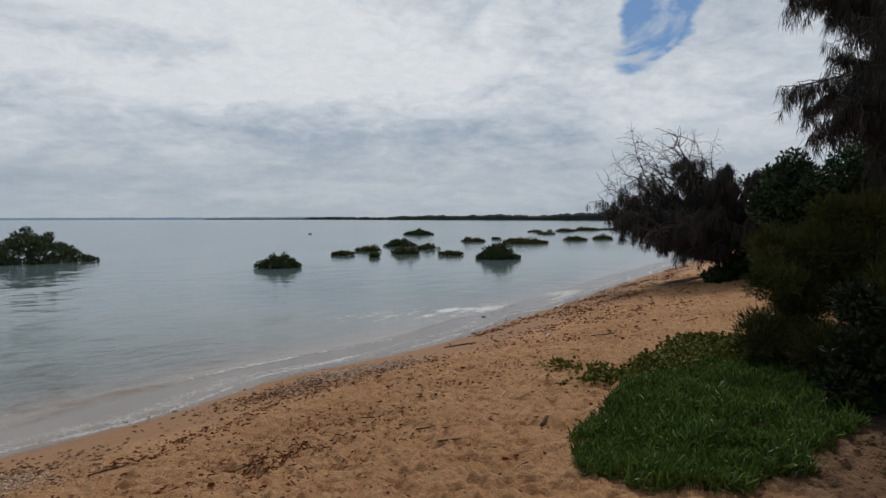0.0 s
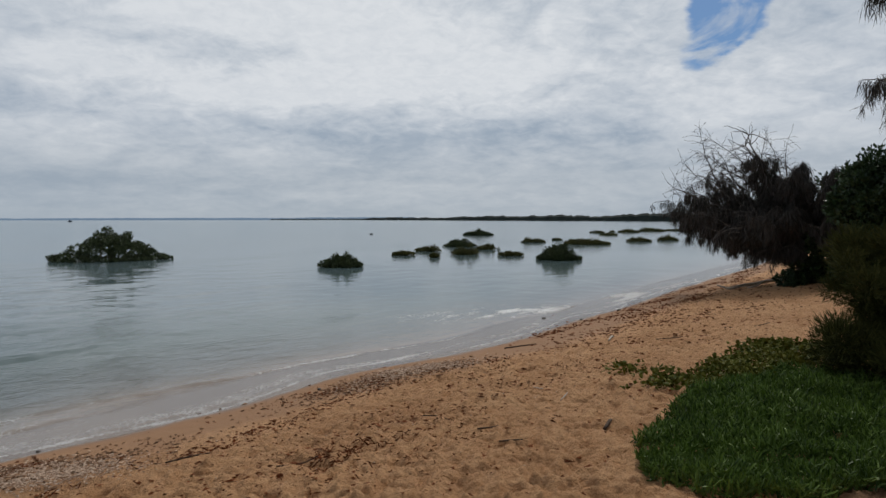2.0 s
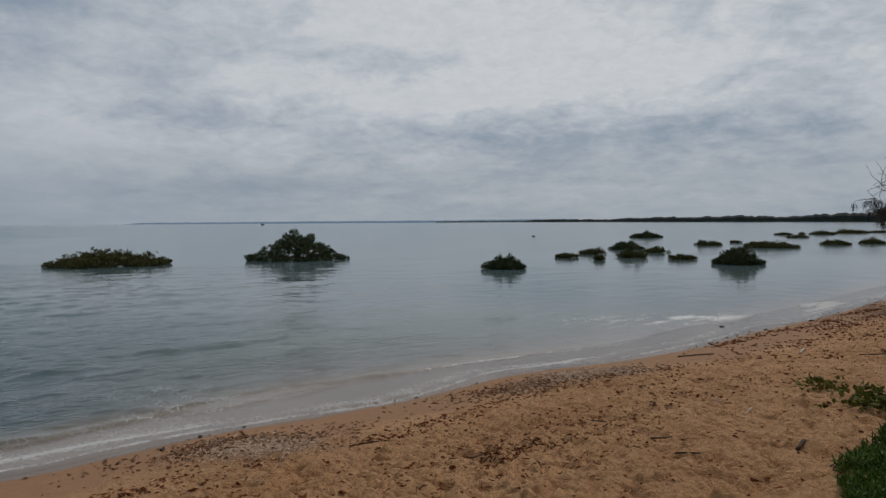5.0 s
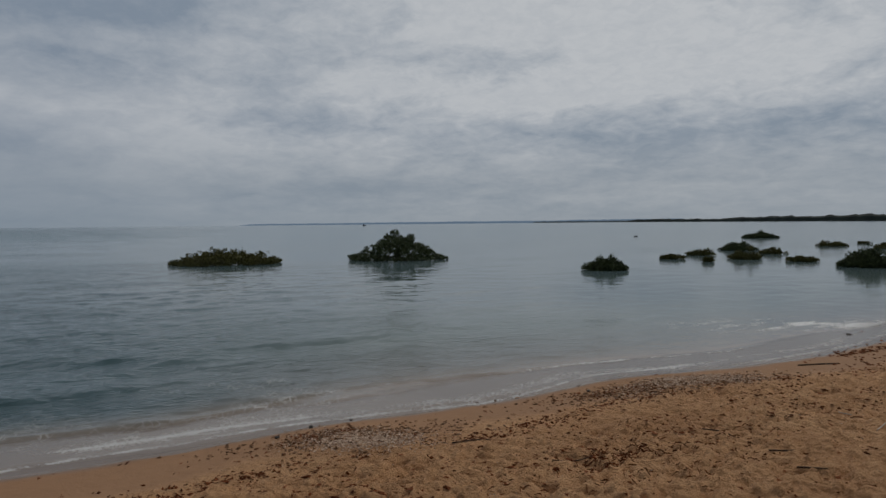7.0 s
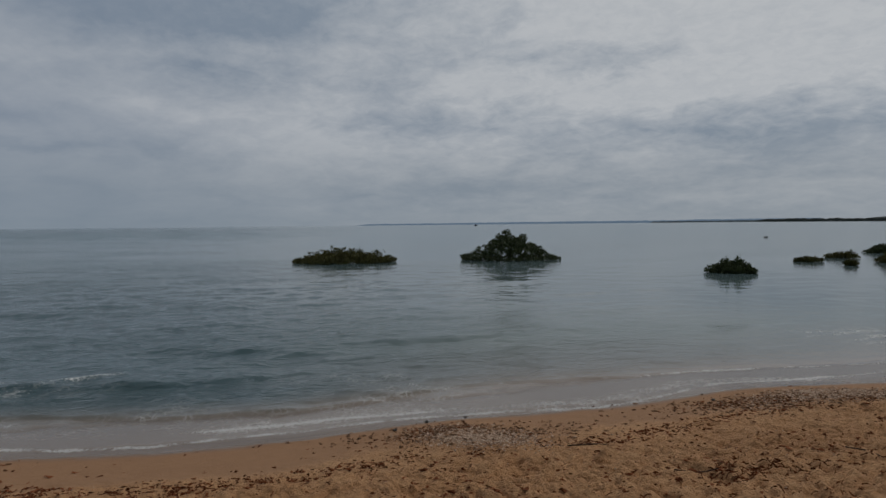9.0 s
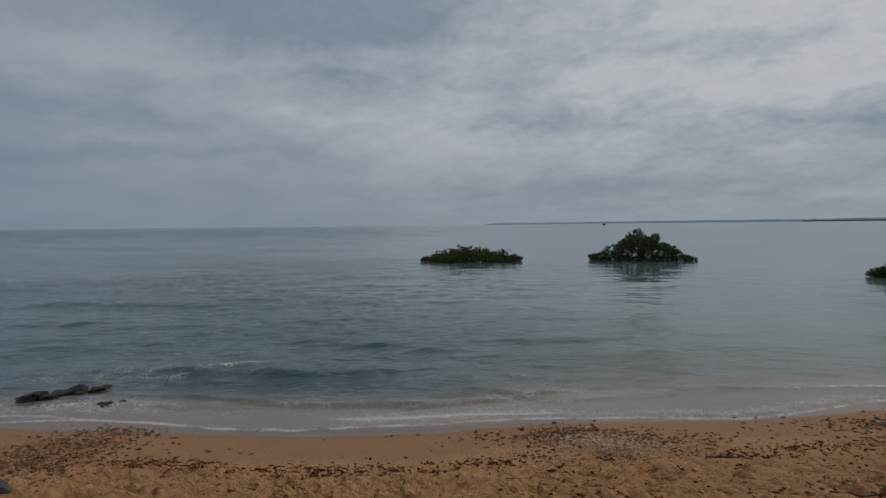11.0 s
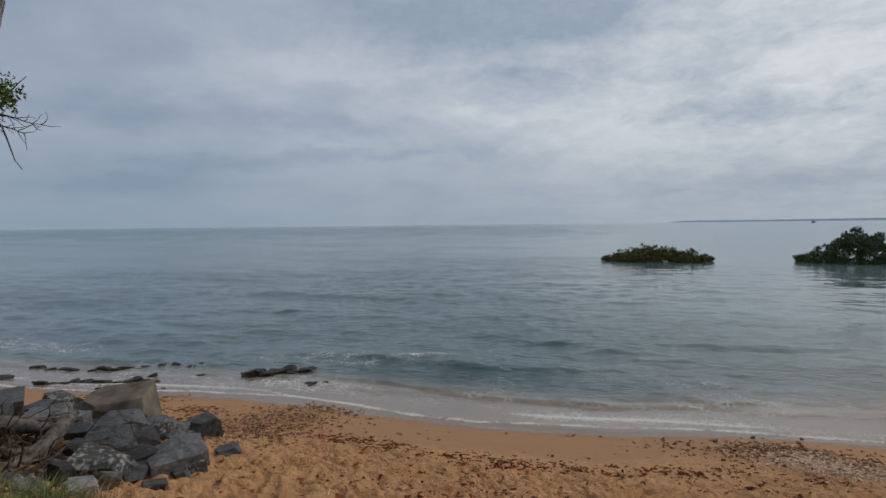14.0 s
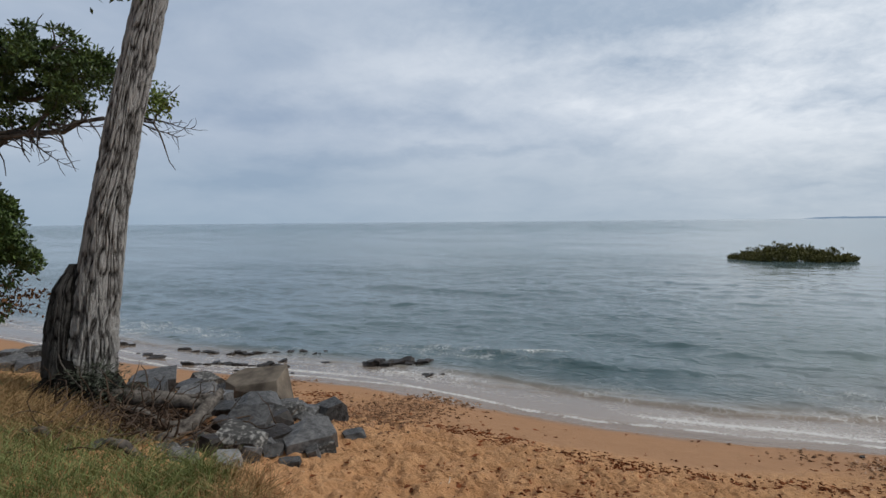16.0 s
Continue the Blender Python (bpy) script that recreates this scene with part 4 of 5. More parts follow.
casuarina(cb, ([cb, (9.5, 21.1, 1.5), (9.35, 21.0, 2.2), (9.3, 20.9, 2.8)], [0.2, 0.17, 0.14, 0.1]), limbs, M_needle, 21,
          "drooping dark she-oak with bare dead twigs leaning over the sand", 0.36, 15, 0.45, range(70, 94), 0.016, 0.03,
          ([5.6, 6.0, 6.6, 7.2, 8.0, 9.0, 10.2], [2.7, 2.0, 1.55, 1.4, 1.05, 0.85, 0.8], [3.2, 3.7, 4.15, 4.4, 4.75, 4.9, 4.7], [0.42, 0.42, 0.40, 0.45, 0.8, 1.0, 1.0]))
tb = (9.7, 10.8, gz(9.7, 10.8))
limbs = ray_limbs((9.4, 10.7, 4.6), 12, (40, 150), (0, 40), (1.5, 2.5), 0.05, 15) + ray_limbs((9.3, 10.7, 5.8), 12, (30, 150), (-5, 40), (1.8, 2.9), 0.05, 16) + ray_limbs((9.2, 10.6, 3.4), 9, (40, 160), (0, 40), (1.2, 2.0), 0.04, 17)
limbs += ray_limbs((9.5, 10.6, 4.2), 14, (20, 170), (-12, 30), (1.2, 2.2), 0.04, 19)
limbs += ray_limbs((9.6, 10.7, 5.2), 12, (0, 180), (-12, 35), (1.3, 2.3), 0.04, 20)
limbs += ray_limbs((8.6, 11.4, 6.7), 6, (48, 74), (-6, 14), (1.6, 2.4), 0.03, 201) + ray_limbs((8.5, 11.5, 5.55), 3, (54, 70), (-3, 4), (1.5, 1.9), 0.025, 202)
limbs += ray_limbs((8.7, 11.4, 4.3), 9, (0, 180), (-15, 35), (0.8, 1.3), 0.03, 203) + ray_limbs((8.9, 11.3, 3.4), 9, (0, 180), (-15, 35), (0.8, 1.4), 0.03, 204)
limbs += ray_limbs((9.3, 10.9, 3.0), 8, (0, 180), (-20, 35), (0.9, 1.5), 0.03, 205) + ray_limbs((9.0, 11.1, 5.2), 8, (10, 160), (-15, 35), (0.8, 1.4), 0.03, 206)
limbs += ray_limbs((9.2, 10.8, 7.5), 10, (-180, 180), (5, 50), (1.8, 2.8), 0.05, 18)
casuarina(tb, ([tb, (9.65, 10.8, 3.0), (9.5, 10.7, 5.5), (9.55, 10.7, 8.0)], [0.24, 0.2, 0.15, 0.07]), limbs, M_needle, 22, "tall dark she-oak with hanging needle foliage", 0.32, 12, 0.27, (), 0.012, 0.032)


def shrub(name, at, blobs, count, size, mat, label, category, seed, stems=6, shell=0.5, up=0.4, slim=0.55):
    """Stems under a crown of separate leaves gathered in uneven clumps."""
    global rng
    rng = np.random.default_rng(seed)
    t = thing(name, at, label, category)
    o = np.array(at)
    B = np.array(blobs, float)
    B[:, :3] -= o
    fine = []
    for b in B:
        for _ in range(7):
            u = unit(rng.normal(size=3)) * rng.uniform(0.45, 1.0)
            k = rng.uniform(0.28, 0.48)
            fine.append((*(b[:3] + u * b[3:] * 0.85), *(b[3:] * k)))
    P, u = in_blobs(count, fine, shell)
    D = u + rng.normal(size=(count, 3)) * 0.6 + [0, 0, up]
    s = rng.uniform(size[0], size[1], count)
    V, F = leaves(P, D, s, s * slim)
    link_mesh("crown", V, F, mat, t)
    for i in range(stems):
        b = B[i % len(B)]
        path = np.linspace([rng.normal() * 0.15, rng.normal() * 0.15, 0], b[:3] + rng.normal(size=3) * b[3:] * 0.4, 6) + rng.normal(size=(6, 3)) * 0.04
        V, F = tube(path, np.linspace(0.04, 0.008, 6), 6)
        link_mesh("stem", V, F, M_branch, t)
    return t


shrub("broadleaf_tree", (10.6, 17.6, gz(10.6, 17.6)), [(10.2, 17.2, 2.9, 1.6, 1.5, 1.5), (9.2, 16.6, 3.2, 1.0, 1.0, 1.0), (11.6, 17.3, 3.4, 1.5, 1.4, 1.6), (9.9, 16.0, 1.9, 1.4, 1.3, 1.2), (12.6, 17.0, 2.4, 1.5, 1.5, 1.6), (8.9, 16.8, 1.3, 0.8, 0.8, 0.7), (10.9, 15.0, 3.6, 1.3, 1.2, 1.2), (11.6, 15.2, 2.2, 1.5, 1.4, 1.6), (8.9, 17.0, 3.3, 0.95, 0.9, 0.95), (9.7, 16.6, 3.35, 0.9, 0.9, 1.0), (10.4, 16.2, 3.3, 0.9, 0.9, 1.0), (9.7, 15.9, 3.75, 0.7, 0.7, 0.6)],
      50000, (0.08, 0.15), M_broad, "dense dark green broadleaf tree behind the scrub", "tree", 31, 8)
shrub("scrub_bush", (4.3, 6.6, gz(4.3, 6.6)), [(4.35, 6.8, 1.75, 0.8, 0.8, 0.75), (5.0, 6.7, 2.1, 0.85, 0.8, 0.85), (3.85, 6.8, 1.5, 0.6, 0.6, 0.55), (4.7, 6.0, 1.5, 0.8, 0.7, 0.75), (5.7, 6.4, 2.1, 0.9, 0.8, 1.1), (4.1, 6.2, 1.25, 0.6, 0.5, 0.5), (4.5, 7.3, 1.2, 0.7, 0.6, 0.5), (3.7, 7.0, 1.1, 0.4, 0.4, 0.35), (3.75, 7.0, 1.85, 0.5, 0.5, 0.5), (4.2, 7.2, 2.2, 0.6, 0.6, 0.5), (4.5, 7.0, 2.4, 0.6, 0.5, 0.5), (5.0, 7.2, 2.5, 0.6, 0.5, 0.5)],
      95000, (0.07, 0.15), M_needle_green, "feathery dark olive scrub bush beside the succulents", "bush", 32, 10, 0.2, 0.7, 0.08)
shrub("small_leaved_bush", (3.95, 5.55, gz(3.95, 5.55)), [(3.75, 5.6, 1.3, 0.6, 0.5, 0.5), (4.3, 5.3, 1.4, 0.65, 0.5, 0.6), (3.6, 5.2, 1.12, 0.45, 0.38, 0.32), (4.9, 5.2, 1.5, 0.7, 0.6, 0.75), (4.1, 5.7, 1.5, 0.6, 0.5, 0.6)],
      20000, (0.05, 0.09), M_bush, "dark small-leaved shrub over bare earth", "bush", 33, 8)
shrub("low_shrub", (9.3, 19.9, gz(9.3, 19.9)), [(9.1, 19.8, 0.85, 0.8, 0.6, 0.6), (8.75, 19.7, 0.7, 0.5, 0.5, 0.4), (9.9, 19.8, 1.1, 0.9, 0.7, 0.8), (10.8, 19.8, 1.2, 1.0, 0.8, 0.9), (9.5, 19.9, 1.75, 0.9, 0.7, 0.8), (10.4, 19.6, 2.2, 1.0, 0.8, 0.9)], 11000, (0.10, 0.18), M_broad, "dark leafy shrub at the foot of the she-oak", "bush", 34, 4)
for k, (hx, hy, hr, hz) in enumerate([(13.5, 22, 2.6, 4.2), (13, 13, 2.6, 5.5), (17, 30, 3.5, 5.0), (10.5, 9.0, 2.2, 4.6), (20, 20, 3.6, 6.0)]):
    shrub("coastal_tree", (hx, hy, gz(hx, hy)), [(hx, hy, hz * 0.55, hr, hr, hz * 0.42), (hx - 0.8, hy + 0.5, hz * 0.75, hr * 0.7, hr * 0.7, hz * 0.3)], 7000, (0.16, 0.28), M_broad, "dark leafy tree closing the back of the beach", "tree", 35 + k, 4)


# unseen trees added behind the beach to cut the sky light from there
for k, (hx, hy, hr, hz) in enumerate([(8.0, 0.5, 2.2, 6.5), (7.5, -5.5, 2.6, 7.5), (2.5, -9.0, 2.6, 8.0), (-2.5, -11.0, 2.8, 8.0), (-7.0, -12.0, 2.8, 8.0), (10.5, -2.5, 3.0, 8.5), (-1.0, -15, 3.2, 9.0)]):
    shrub("unseen_shade_tree", (hx, hy, gz(hx, hy)), [(hx, hy, hz * 0.62, hr, hr, hz * 0.36), (hx + 0.8, hy - 0.5, hz * 0.82, hr * 0.8, hr * 0.8, hz * 0.2), (hx - 0.6, hy - 0.8, hz * 0.35, hr * 0.7, hr * 0.7, hz * 0.25)], 6500, (0.20, 0.34), M_broad, "guessed leafy tree out of view behind the beach, added to block sky light", "tree", 60 + k, 5)


# ---------------------------------------------------------------- ground cover
def inside(poly, x, y):
    P = np.array(poly)
    res = np.zeros(len(x), bool)
    for (ax, ay), (bx, by) in zip(P, np.roll(P, -1, 0)):
        c = (ay > y) != (by > y)
        res ^= c & (x < (bx - ax) * (y - ay) / (by - ay + 1e-12) + ax)
    return res


def scatter(poly, n, ragged=0.0):
    P = np.array(poly)
    lo, hi = P.min(0) - ragged, P.max(0) + ragged
    pts = np.empty((0, 2))
    while len(pts) < n:
        q = rng.uniform(lo, hi, (n * 3, 2))
        j = q + ragged * np.c_[vnoise(q[:, 0] * 4, q[:, 1] * 4, 71), vnoise(q[:, 0] * 4, q[:, 1] * 4, 72)]
        pts = np.vstack([pts, q[inside(poly, j[:, 0], j[:, 1])]])
    return pts[:n]


def fingers(P, D, length, width):
    """Upright three-sided succulent fingers, curved a little."""
    n = len(P)
    D = unit(D)
    length, width = length[:, None], width[:, None]
    s = unit(np.cross(D, rng.normal(size=(n, 3))))
    q = np.cross(D, s)
    mid = P + D * length * 0.72 + s * length * 0.06
    tip = P + D * length + s * length * 0.16
    V = []
    for c, k in ((P, 0.8), (mid, 1.0)):
        for a in range(3):
            th = 2 * math.pi * a / 3
            V.append(c + (s * math.cos(th) + q * math.sin(th)) * width * 0.5 * k)
    V.append(tip)
    V = np.stack(V, 1).reshape(-1, 3)
    k = np.arange(n)[:, None] * 7
    F = []
    for a in range(3):
        b = (a + 1) % 3
        F += (k + [a, b, 3 + b]).tolist() + (k + [a, 3 + b, 3 + a]).tolist() + (k + [3 + a, 3 + b, 6]).tolist()
    return V, F


MAT = [(0.92, 4.45), (0.98, 4.05), (1.35, 3.72), (1.95, 3.75), (2.75, 4.35), (3.5, 5.2), (3.9, 6.6), (3.2, 7.4), (2.3, 6.9), (1.75, 6.35), (1.45, 5.7), (1.2, 5.1)]
rng = np.random.default_rng(51)
q = scatter(MAT, 36000, 0.14)
P = np.c_[q, sand_z(q[:, 0], q[:, 1]) + 0.005 + rng.random(len(q)) * 0.06 * (1.2 + vnoise(q[:, 0] * 3, q[:, 1] * 3, 73))]
D = rng.normal(size=(len(q), 3)) * 0.6 + [0, 0, 0.8]
V, F = fingers(P, D, rng.uniform(0.035, 0.10, len(q)), rng.uniform(0.008, 0.014, len(q)))
tagged(link_mesh("succulent_mat", V, F, M_succulent), "dense green mat of upright succulent fingers on the sand", "groundcover", kind="stuff")

CREEP = [(1.55, 7.0), (1.95, 6.6), (2.5, 6.8), (3.3, 7.4), (4.1, 7.6), (4.5, 9.2), (3.9, 9.6), (3.4, 9.3), (2.8, 8.4), (2.2, 7.6)]
q = np.vstack([scatter(CREEP, 3600, 0.3), np.array([1.52, 8.2]) + rng.normal(size=(90, 2)) * [0.12, 0.16], np.array([1.85, 7.7]) + rng.normal(size=(70, 2)) * [0.16, 0.12]])
P = np.c_[q, ground_z(q[:, 0], q[:, 1]) + rng.uniform(0.02, 0.14, len(q))]
D = rng.normal(size=(len(q), 3)) * [1, 1, 0.45] + [0, 0, 0.25]
sz = rng.uniform(0.045, 0.085, len(q))
V, F = leaves(P, D, sz, sz * 0.85)
tagged(link_mesh("beach_creeper", V, F, M_creeper), "trailing beach creeper with rounded yellow-green leaves on sand", "groundcover", kind="stuff")

# ---------------------------------------------------------------- the leaning tree and its bank
def bark_trunk(path, radii, name, mat, parent, nth=270, nh=440, seed=1, furrow=0.10):
    """A trunk with deep running furrows and plates in its bark."""
    path, radii = np.array(path, float), np.array(radii, float)
    t = np.linspace(0, 1, nh)
    k = np.linspace(0, 1, len(path))
    C = np.stack([np.interp(t, k, path[:, i]) for i in range(3)], 1)
    for _ in range(30):
        C[1:-1] = (C[:-2] + 2 * C[1:-1] + C[2:]) / 4
    R = np.interp(t, k, radii)
    th = np.linspace(0, 2 * np.pi, nth, endpoint=False)
    T, H = np.meshgrid(th, C[:, 2], indexing="xy")
    cx, cy = np.cos(T), np.sin(T)
    def n(f, fz, sd):
        return vnoise(cx * f + 10 * sd + 0.35 * vnoise(H * 2, 0 * H + sd, sd), cy * f + H * fz, sd) * 0.5 + vnoise(cy * f + 7 * sd, cx * f - H * fz, sd + 3) * 0.5
    twist = T + 0.12 * vnoise(H * 1.1, 0 * H, seed + 9)
    lane = twist * 46 / (2 * np.pi) + 1.0 * vnoise(cx * 4 + 9, H * 3.0 + cy * 4, seed + 4)
    ridge = np.clip(np.abs(vnoise(lane, H * 5.0, seed + 1)) / 0.62, 0, 1) ** 0.8
    ridge2 = np.clip(np.abs(vnoise(lane * 1.9 + 3, H * 11.0, seed + 2)) / 0.5, 0, 1)
    rr = R[:, None] * (1 + 0.06 * n(1.6, 0.8, seed) + 1.1 * furrow * (ridge - 0.7) + furrow * 0.5 * (ridge2 - 0.6))
    X = C[:, 0:1] + rr * np.cos(T)
    Y = C[:, 1:2] + rr * np.sin(T)
    V = np.stack([X, Y, np.repeat(C[:, 2:3], nth, 1)], -1).reshape(-1, 3)
    i, j = np.meshgrid(np.arange(nh - 1), np.arange(nth), indexing="ij")
    j2 = (j + 1) % nth
    F = np.stack([i * nth + j, i * nth + j2, (i + 1) * nth + j2, (i + 1) * nth + j], -1).reshape(-1, 4)
    F = F.tolist() + [[(nh - 1) * nth + a for a in range(nth)]]
    ob = link_mesh(name, V, F, mat, parent)
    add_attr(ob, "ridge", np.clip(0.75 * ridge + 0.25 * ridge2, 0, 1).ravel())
    return ob


rng = np.random.default_rng(81)
tx, ty = -6.90, -2.46
tree = thing("leaning_tree", (tx, ty, gz(tx, ty)), "leaning tree trunk with grey deeply furrowed bark on the bank", "tree")
o = Vector(tree.location)
rel = lambda p: (p[0] - o.x, p[1] - o.y, p[2] - o.z)
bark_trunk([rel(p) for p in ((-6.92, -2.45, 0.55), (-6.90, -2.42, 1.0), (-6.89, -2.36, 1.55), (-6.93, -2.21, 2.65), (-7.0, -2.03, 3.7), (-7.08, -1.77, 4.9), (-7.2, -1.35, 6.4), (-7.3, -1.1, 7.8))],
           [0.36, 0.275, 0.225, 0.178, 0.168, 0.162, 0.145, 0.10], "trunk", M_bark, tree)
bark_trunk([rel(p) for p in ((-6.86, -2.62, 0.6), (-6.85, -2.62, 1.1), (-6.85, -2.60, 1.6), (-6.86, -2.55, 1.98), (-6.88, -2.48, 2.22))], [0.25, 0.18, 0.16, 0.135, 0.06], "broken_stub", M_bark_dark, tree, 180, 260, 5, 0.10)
for k, (a, ln, r0) in enumerate([(-100, 0.62, 0.10), (-60, 0.55, 0.09), (-18, 0.60, 0.11), (20, 0.66, 0.10), (58, 0.72, 0.11), (95, 0.60, 0.09)]):
    # root flares that run down into the bank
    ca, sa = math.cos(radians(a)), math.sin(radians(a))
    P = np.array([(tx + 0.02 + ca * f, ty + 0.02 + sa * f, 0) for f in (0.10, 0.24, 0.40, ln, ln + 0.22)])
    P[:, 2] = ground_z(P[:, 0], P[:, 1]) + [0.42, 0.24, 0.10, 0.02, -0.08]
    P[:, :2] += 0.03 * np.c_[np.sin(np.arange(5) * 2.1 + k), np.cos(np.arange(5) * 1.7 + k)]
    V, F = tube(P - np.array(o), np.array([1.2, 1.0, 0.75, 0.5, 0.3]) * r0, 10)
    # the charred black here also stands for the shadow at the trunk's foot
    link_mesh("root", V, F, M_bark_dark, tree, smooth=True)
for k, (p, d, ln) in enumerate([((-7.2, -1.45, 6.4), (-0.3, 0.8, 0.7), 2.4), ((-7.15, -1.6, 5.8), (0.2, -0.8, 0.5), 2.2), ((-7.3, -1.2, 7.6), (-0.5, -0.5, 0.7), 2.0), ((-7.3, -1.2, 7.7), (0.6, 0.4, 0.6), 2.0)]):
    w = wander(rel(p), d, ln, 8, 0.15)
    V, F = tube(w, np.linspace(0.07, 0.015, 9), 8)
    link_mesh("branch", V, F, M_bark, tree)
fol = []
for _ in range(26):
    c = np.array(rel((-7.3, -1.2, 8.4))) + rng.normal(size=3) * [1.5, 1.5, 0.6]
    fol.append((*c, 0.5, 0.5, 0.32))
fol.append((*rel((-6.95, -2.12, 4.92)), 0.20, 0.16, 0.10))
P, u = in_blobs(5000, fol, 0.4)
P2 = np.array(rel((-6.95, -2.1, 4.92))) + rng.normal(size=(110, 3)) * [0.10, 0.13, 0.07]
P = np.vstack([P, P2])
D = rng.normal(size=(len(P), 3)) + [0, 0, -0.3]
V, F = leaves(P, D, rng.uniform(0.06, 0.12, len(P)), 0.035)
link_mesh("crown", V, F, M_tree_leaf, tree)
V, F = tube(wander(rel((-7.08, -1.86, 4.9)), (0.2, -1, 0.05), 0.45, 5, 0.2), np.linspace(0.015, 0.005, 6), 5)
link_mesh("branch", V, F, M_bark, tree)

# epicormic sprig hugging the base
sprig = thing("saltbush", (-6.6, -2.28, gz(-6.6, -2.28)), "grey-green sprawling sprig growing at the foot of the trunk", "bush")
so = np.array(sprig.location)
P, u = in_blobs(760, [(0.05, 0.05, 0.38, 0.20, 0.26, 0.14), (0.1, 0.2, 0.22, 0.2, 0.3, 0.16), (0.0, -0.1, 0.30, 0.2, 0.26, 0.18)], 0.2)
V, F = leaves(P, u + rng.normal(size=(760, 3)) * [0.8, 1.2, 0.3], rng.uniform(0.04, 0.10, 760), 0.012)
link_mesh("leaves", V, F, foliage("grey_green_leaf", (0.018, 0.024, 0.017), (0.11, 0.125, 0.088)), sprig)
for d in ((0.2, 0.9, 0.25), (0.1, -0.9, 0.2), (0.5, 0.5, 0.5), (0.3, -0.3, 0.7)):
    V, F = tube(wander((0, 0, 0.1), d, 0.6, 6, 0.2), np.linspace(0.014, 0.004, 7), 5)
    link_mesh("stem", V, F, M_branch, sprig)


# spreading tree behind, its limbs reaching across behind the trunk
back = thing("spreading_tree", (-9.6, -6.0, gz(-9.6, -6.0)), "spreading coastal tree with horizontal limbs and clumped dark green leaves", "tree")
bo = np.array(back.location)
V, F = tube(np.array([(-9.6, -6.0, 0.2), (-9.6, -5.8, 2.0), (-9.5, -5.5, 3.6), (-9.5, -5.2, 5.0)]) - bo, [0.24, 0.2, 0.16, 0.1], 12)
link_mesh("trunk", V, F, M_bark, back, smooth=True)
clump = []
for k, (p, e, n) in enumerate([((-9.5, -5.5, 3.5), (-9.1, -2.15, 4.05), 10), ((-9.5, -5.4, 3.9), (-9.2, -2.8, 4.5), 10), ((-9.5, -5.3, 4.1), (-9.0, -3.2, 4.75), 9), ((-9.5, -5.4, 3.6), (-8.9, -2.9, 3.95), 9),
                               ((-9.5, -5.5, 3.3), (-8.8, -3.3, 3.8), 7), ((-9.5, -5.2, 4.4), (-9.3, -3.7, 4.9), 8), ((-9.5, -5.2, 4.2), (-9.0, -4.2, 4.6), 8)]):
    w = np.linspace(p, e, 9) + np.r_[np.zeros((1, 3)), rng.normal(size=(8, 3)) * 0.07]
    V, F = tube(w - bo, np.linspace(0.07, 0.012, 9), 7)
    pieces = [(V, F)]
    for q in range(3, 9):
        for _ in range(3):
            tw = wander(w[q], unit(w[q] - w[q - 1]) * 0.6 + rng.normal(size=3) * [0.6, 0.6, 0.5], rng.uniform(0.3, 0.7), 5, 0.25)
            pieces.append(tube(tw - bo, np.linspace(0.014, 0.004, 6), 4, False))
            clump.append((*tw[-1], 0.12, 0.14, 0.075))
            clump.append((*tw[3], 0.10, 0.11, 0.065))
    V, F = joined(pieces)
    link_mesh("branch", V, F, M_branch, back)
for _ in range(90):
    c = np.array((-9.1, -3.3, 4.62)) + rng.normal(size=3) * [0.35, 0.42, 0.2]
    clump.append((*c, 0.13, 0.15, 0.08))
# the crown thins out to one side and is flat underneath
B = np.array([c for c in clump if np.interp(c[1], [-3.9, -3.4, -2.8, -2.2], [3.8, 3.85, 4.08, 4.0]) < c[2] < np.interp(c[1], [-3.9, -3.3, -2.76, -2.5, -2.0], [5.05, 5.15, 4.75, 4.62, 4.3]) and c[1] < -2.0])
P, u = in_blobs(15000, B, 0.1)
V, F = leaves(P - bo, u + rng.normal(size=(len(P), 3)) * 0.6 + [0, 0, 0.35], rng.uniform(0.045, 0.085, len(P)), 0.032)
link_mesh("crown", V, F, M_tree_leaf, back)
for k, (p, e) in enumerate([((-9.15, -2.3, 4.0), (-9.1, -1.72, 3.86)), ((-9.1, -2.4, 3.95), (-9.1, -1.85, 3.72)), ((-8.9, -3.3, 3.85), (-8.75, -2.72, 3.83)), ((-8.8, -3.6, 3.75), (-8.6, -3.1, 3.5))]):
    pieces = []
    main = wander(p, np.array(e) - np.array(p), np.linalg.norm(np.array(e) - np.array(p)), 7, 0.12)
    pieces.append(tube(main - bo, np.linspace(0.014, 0.004, 8), 5))
    for q in range(2, 8):
        for _ in range(2):
            pieces.append(tube(wander(main[q], main[q] - main[q - 1] + rng.normal(size=3) * 0.06, 0.22, 4, 0.25) - bo, np.linspace(0.006, 0.002, 5), 4, False))
    V, F = joined(pieces)
    link_mesh("branch", V, F, M_twig, back, "bare twiggy branch end")
P = np.array((-9.1, -2.12, 4.2)) + rng.normal(size=(420, 3)) * [0.12, 0.085, 0.10]
V, F = leaves(P - bo, rng.normal(size=(420, 3)) + [0, 0, 0.3], rng.uniform(0.05, 0.09, 420), 0.034)
link_mesh("leaf_clump", V, F, M_yellow_leaf, back, "yellow-green leaf cluster")["kind"] = "stuff"

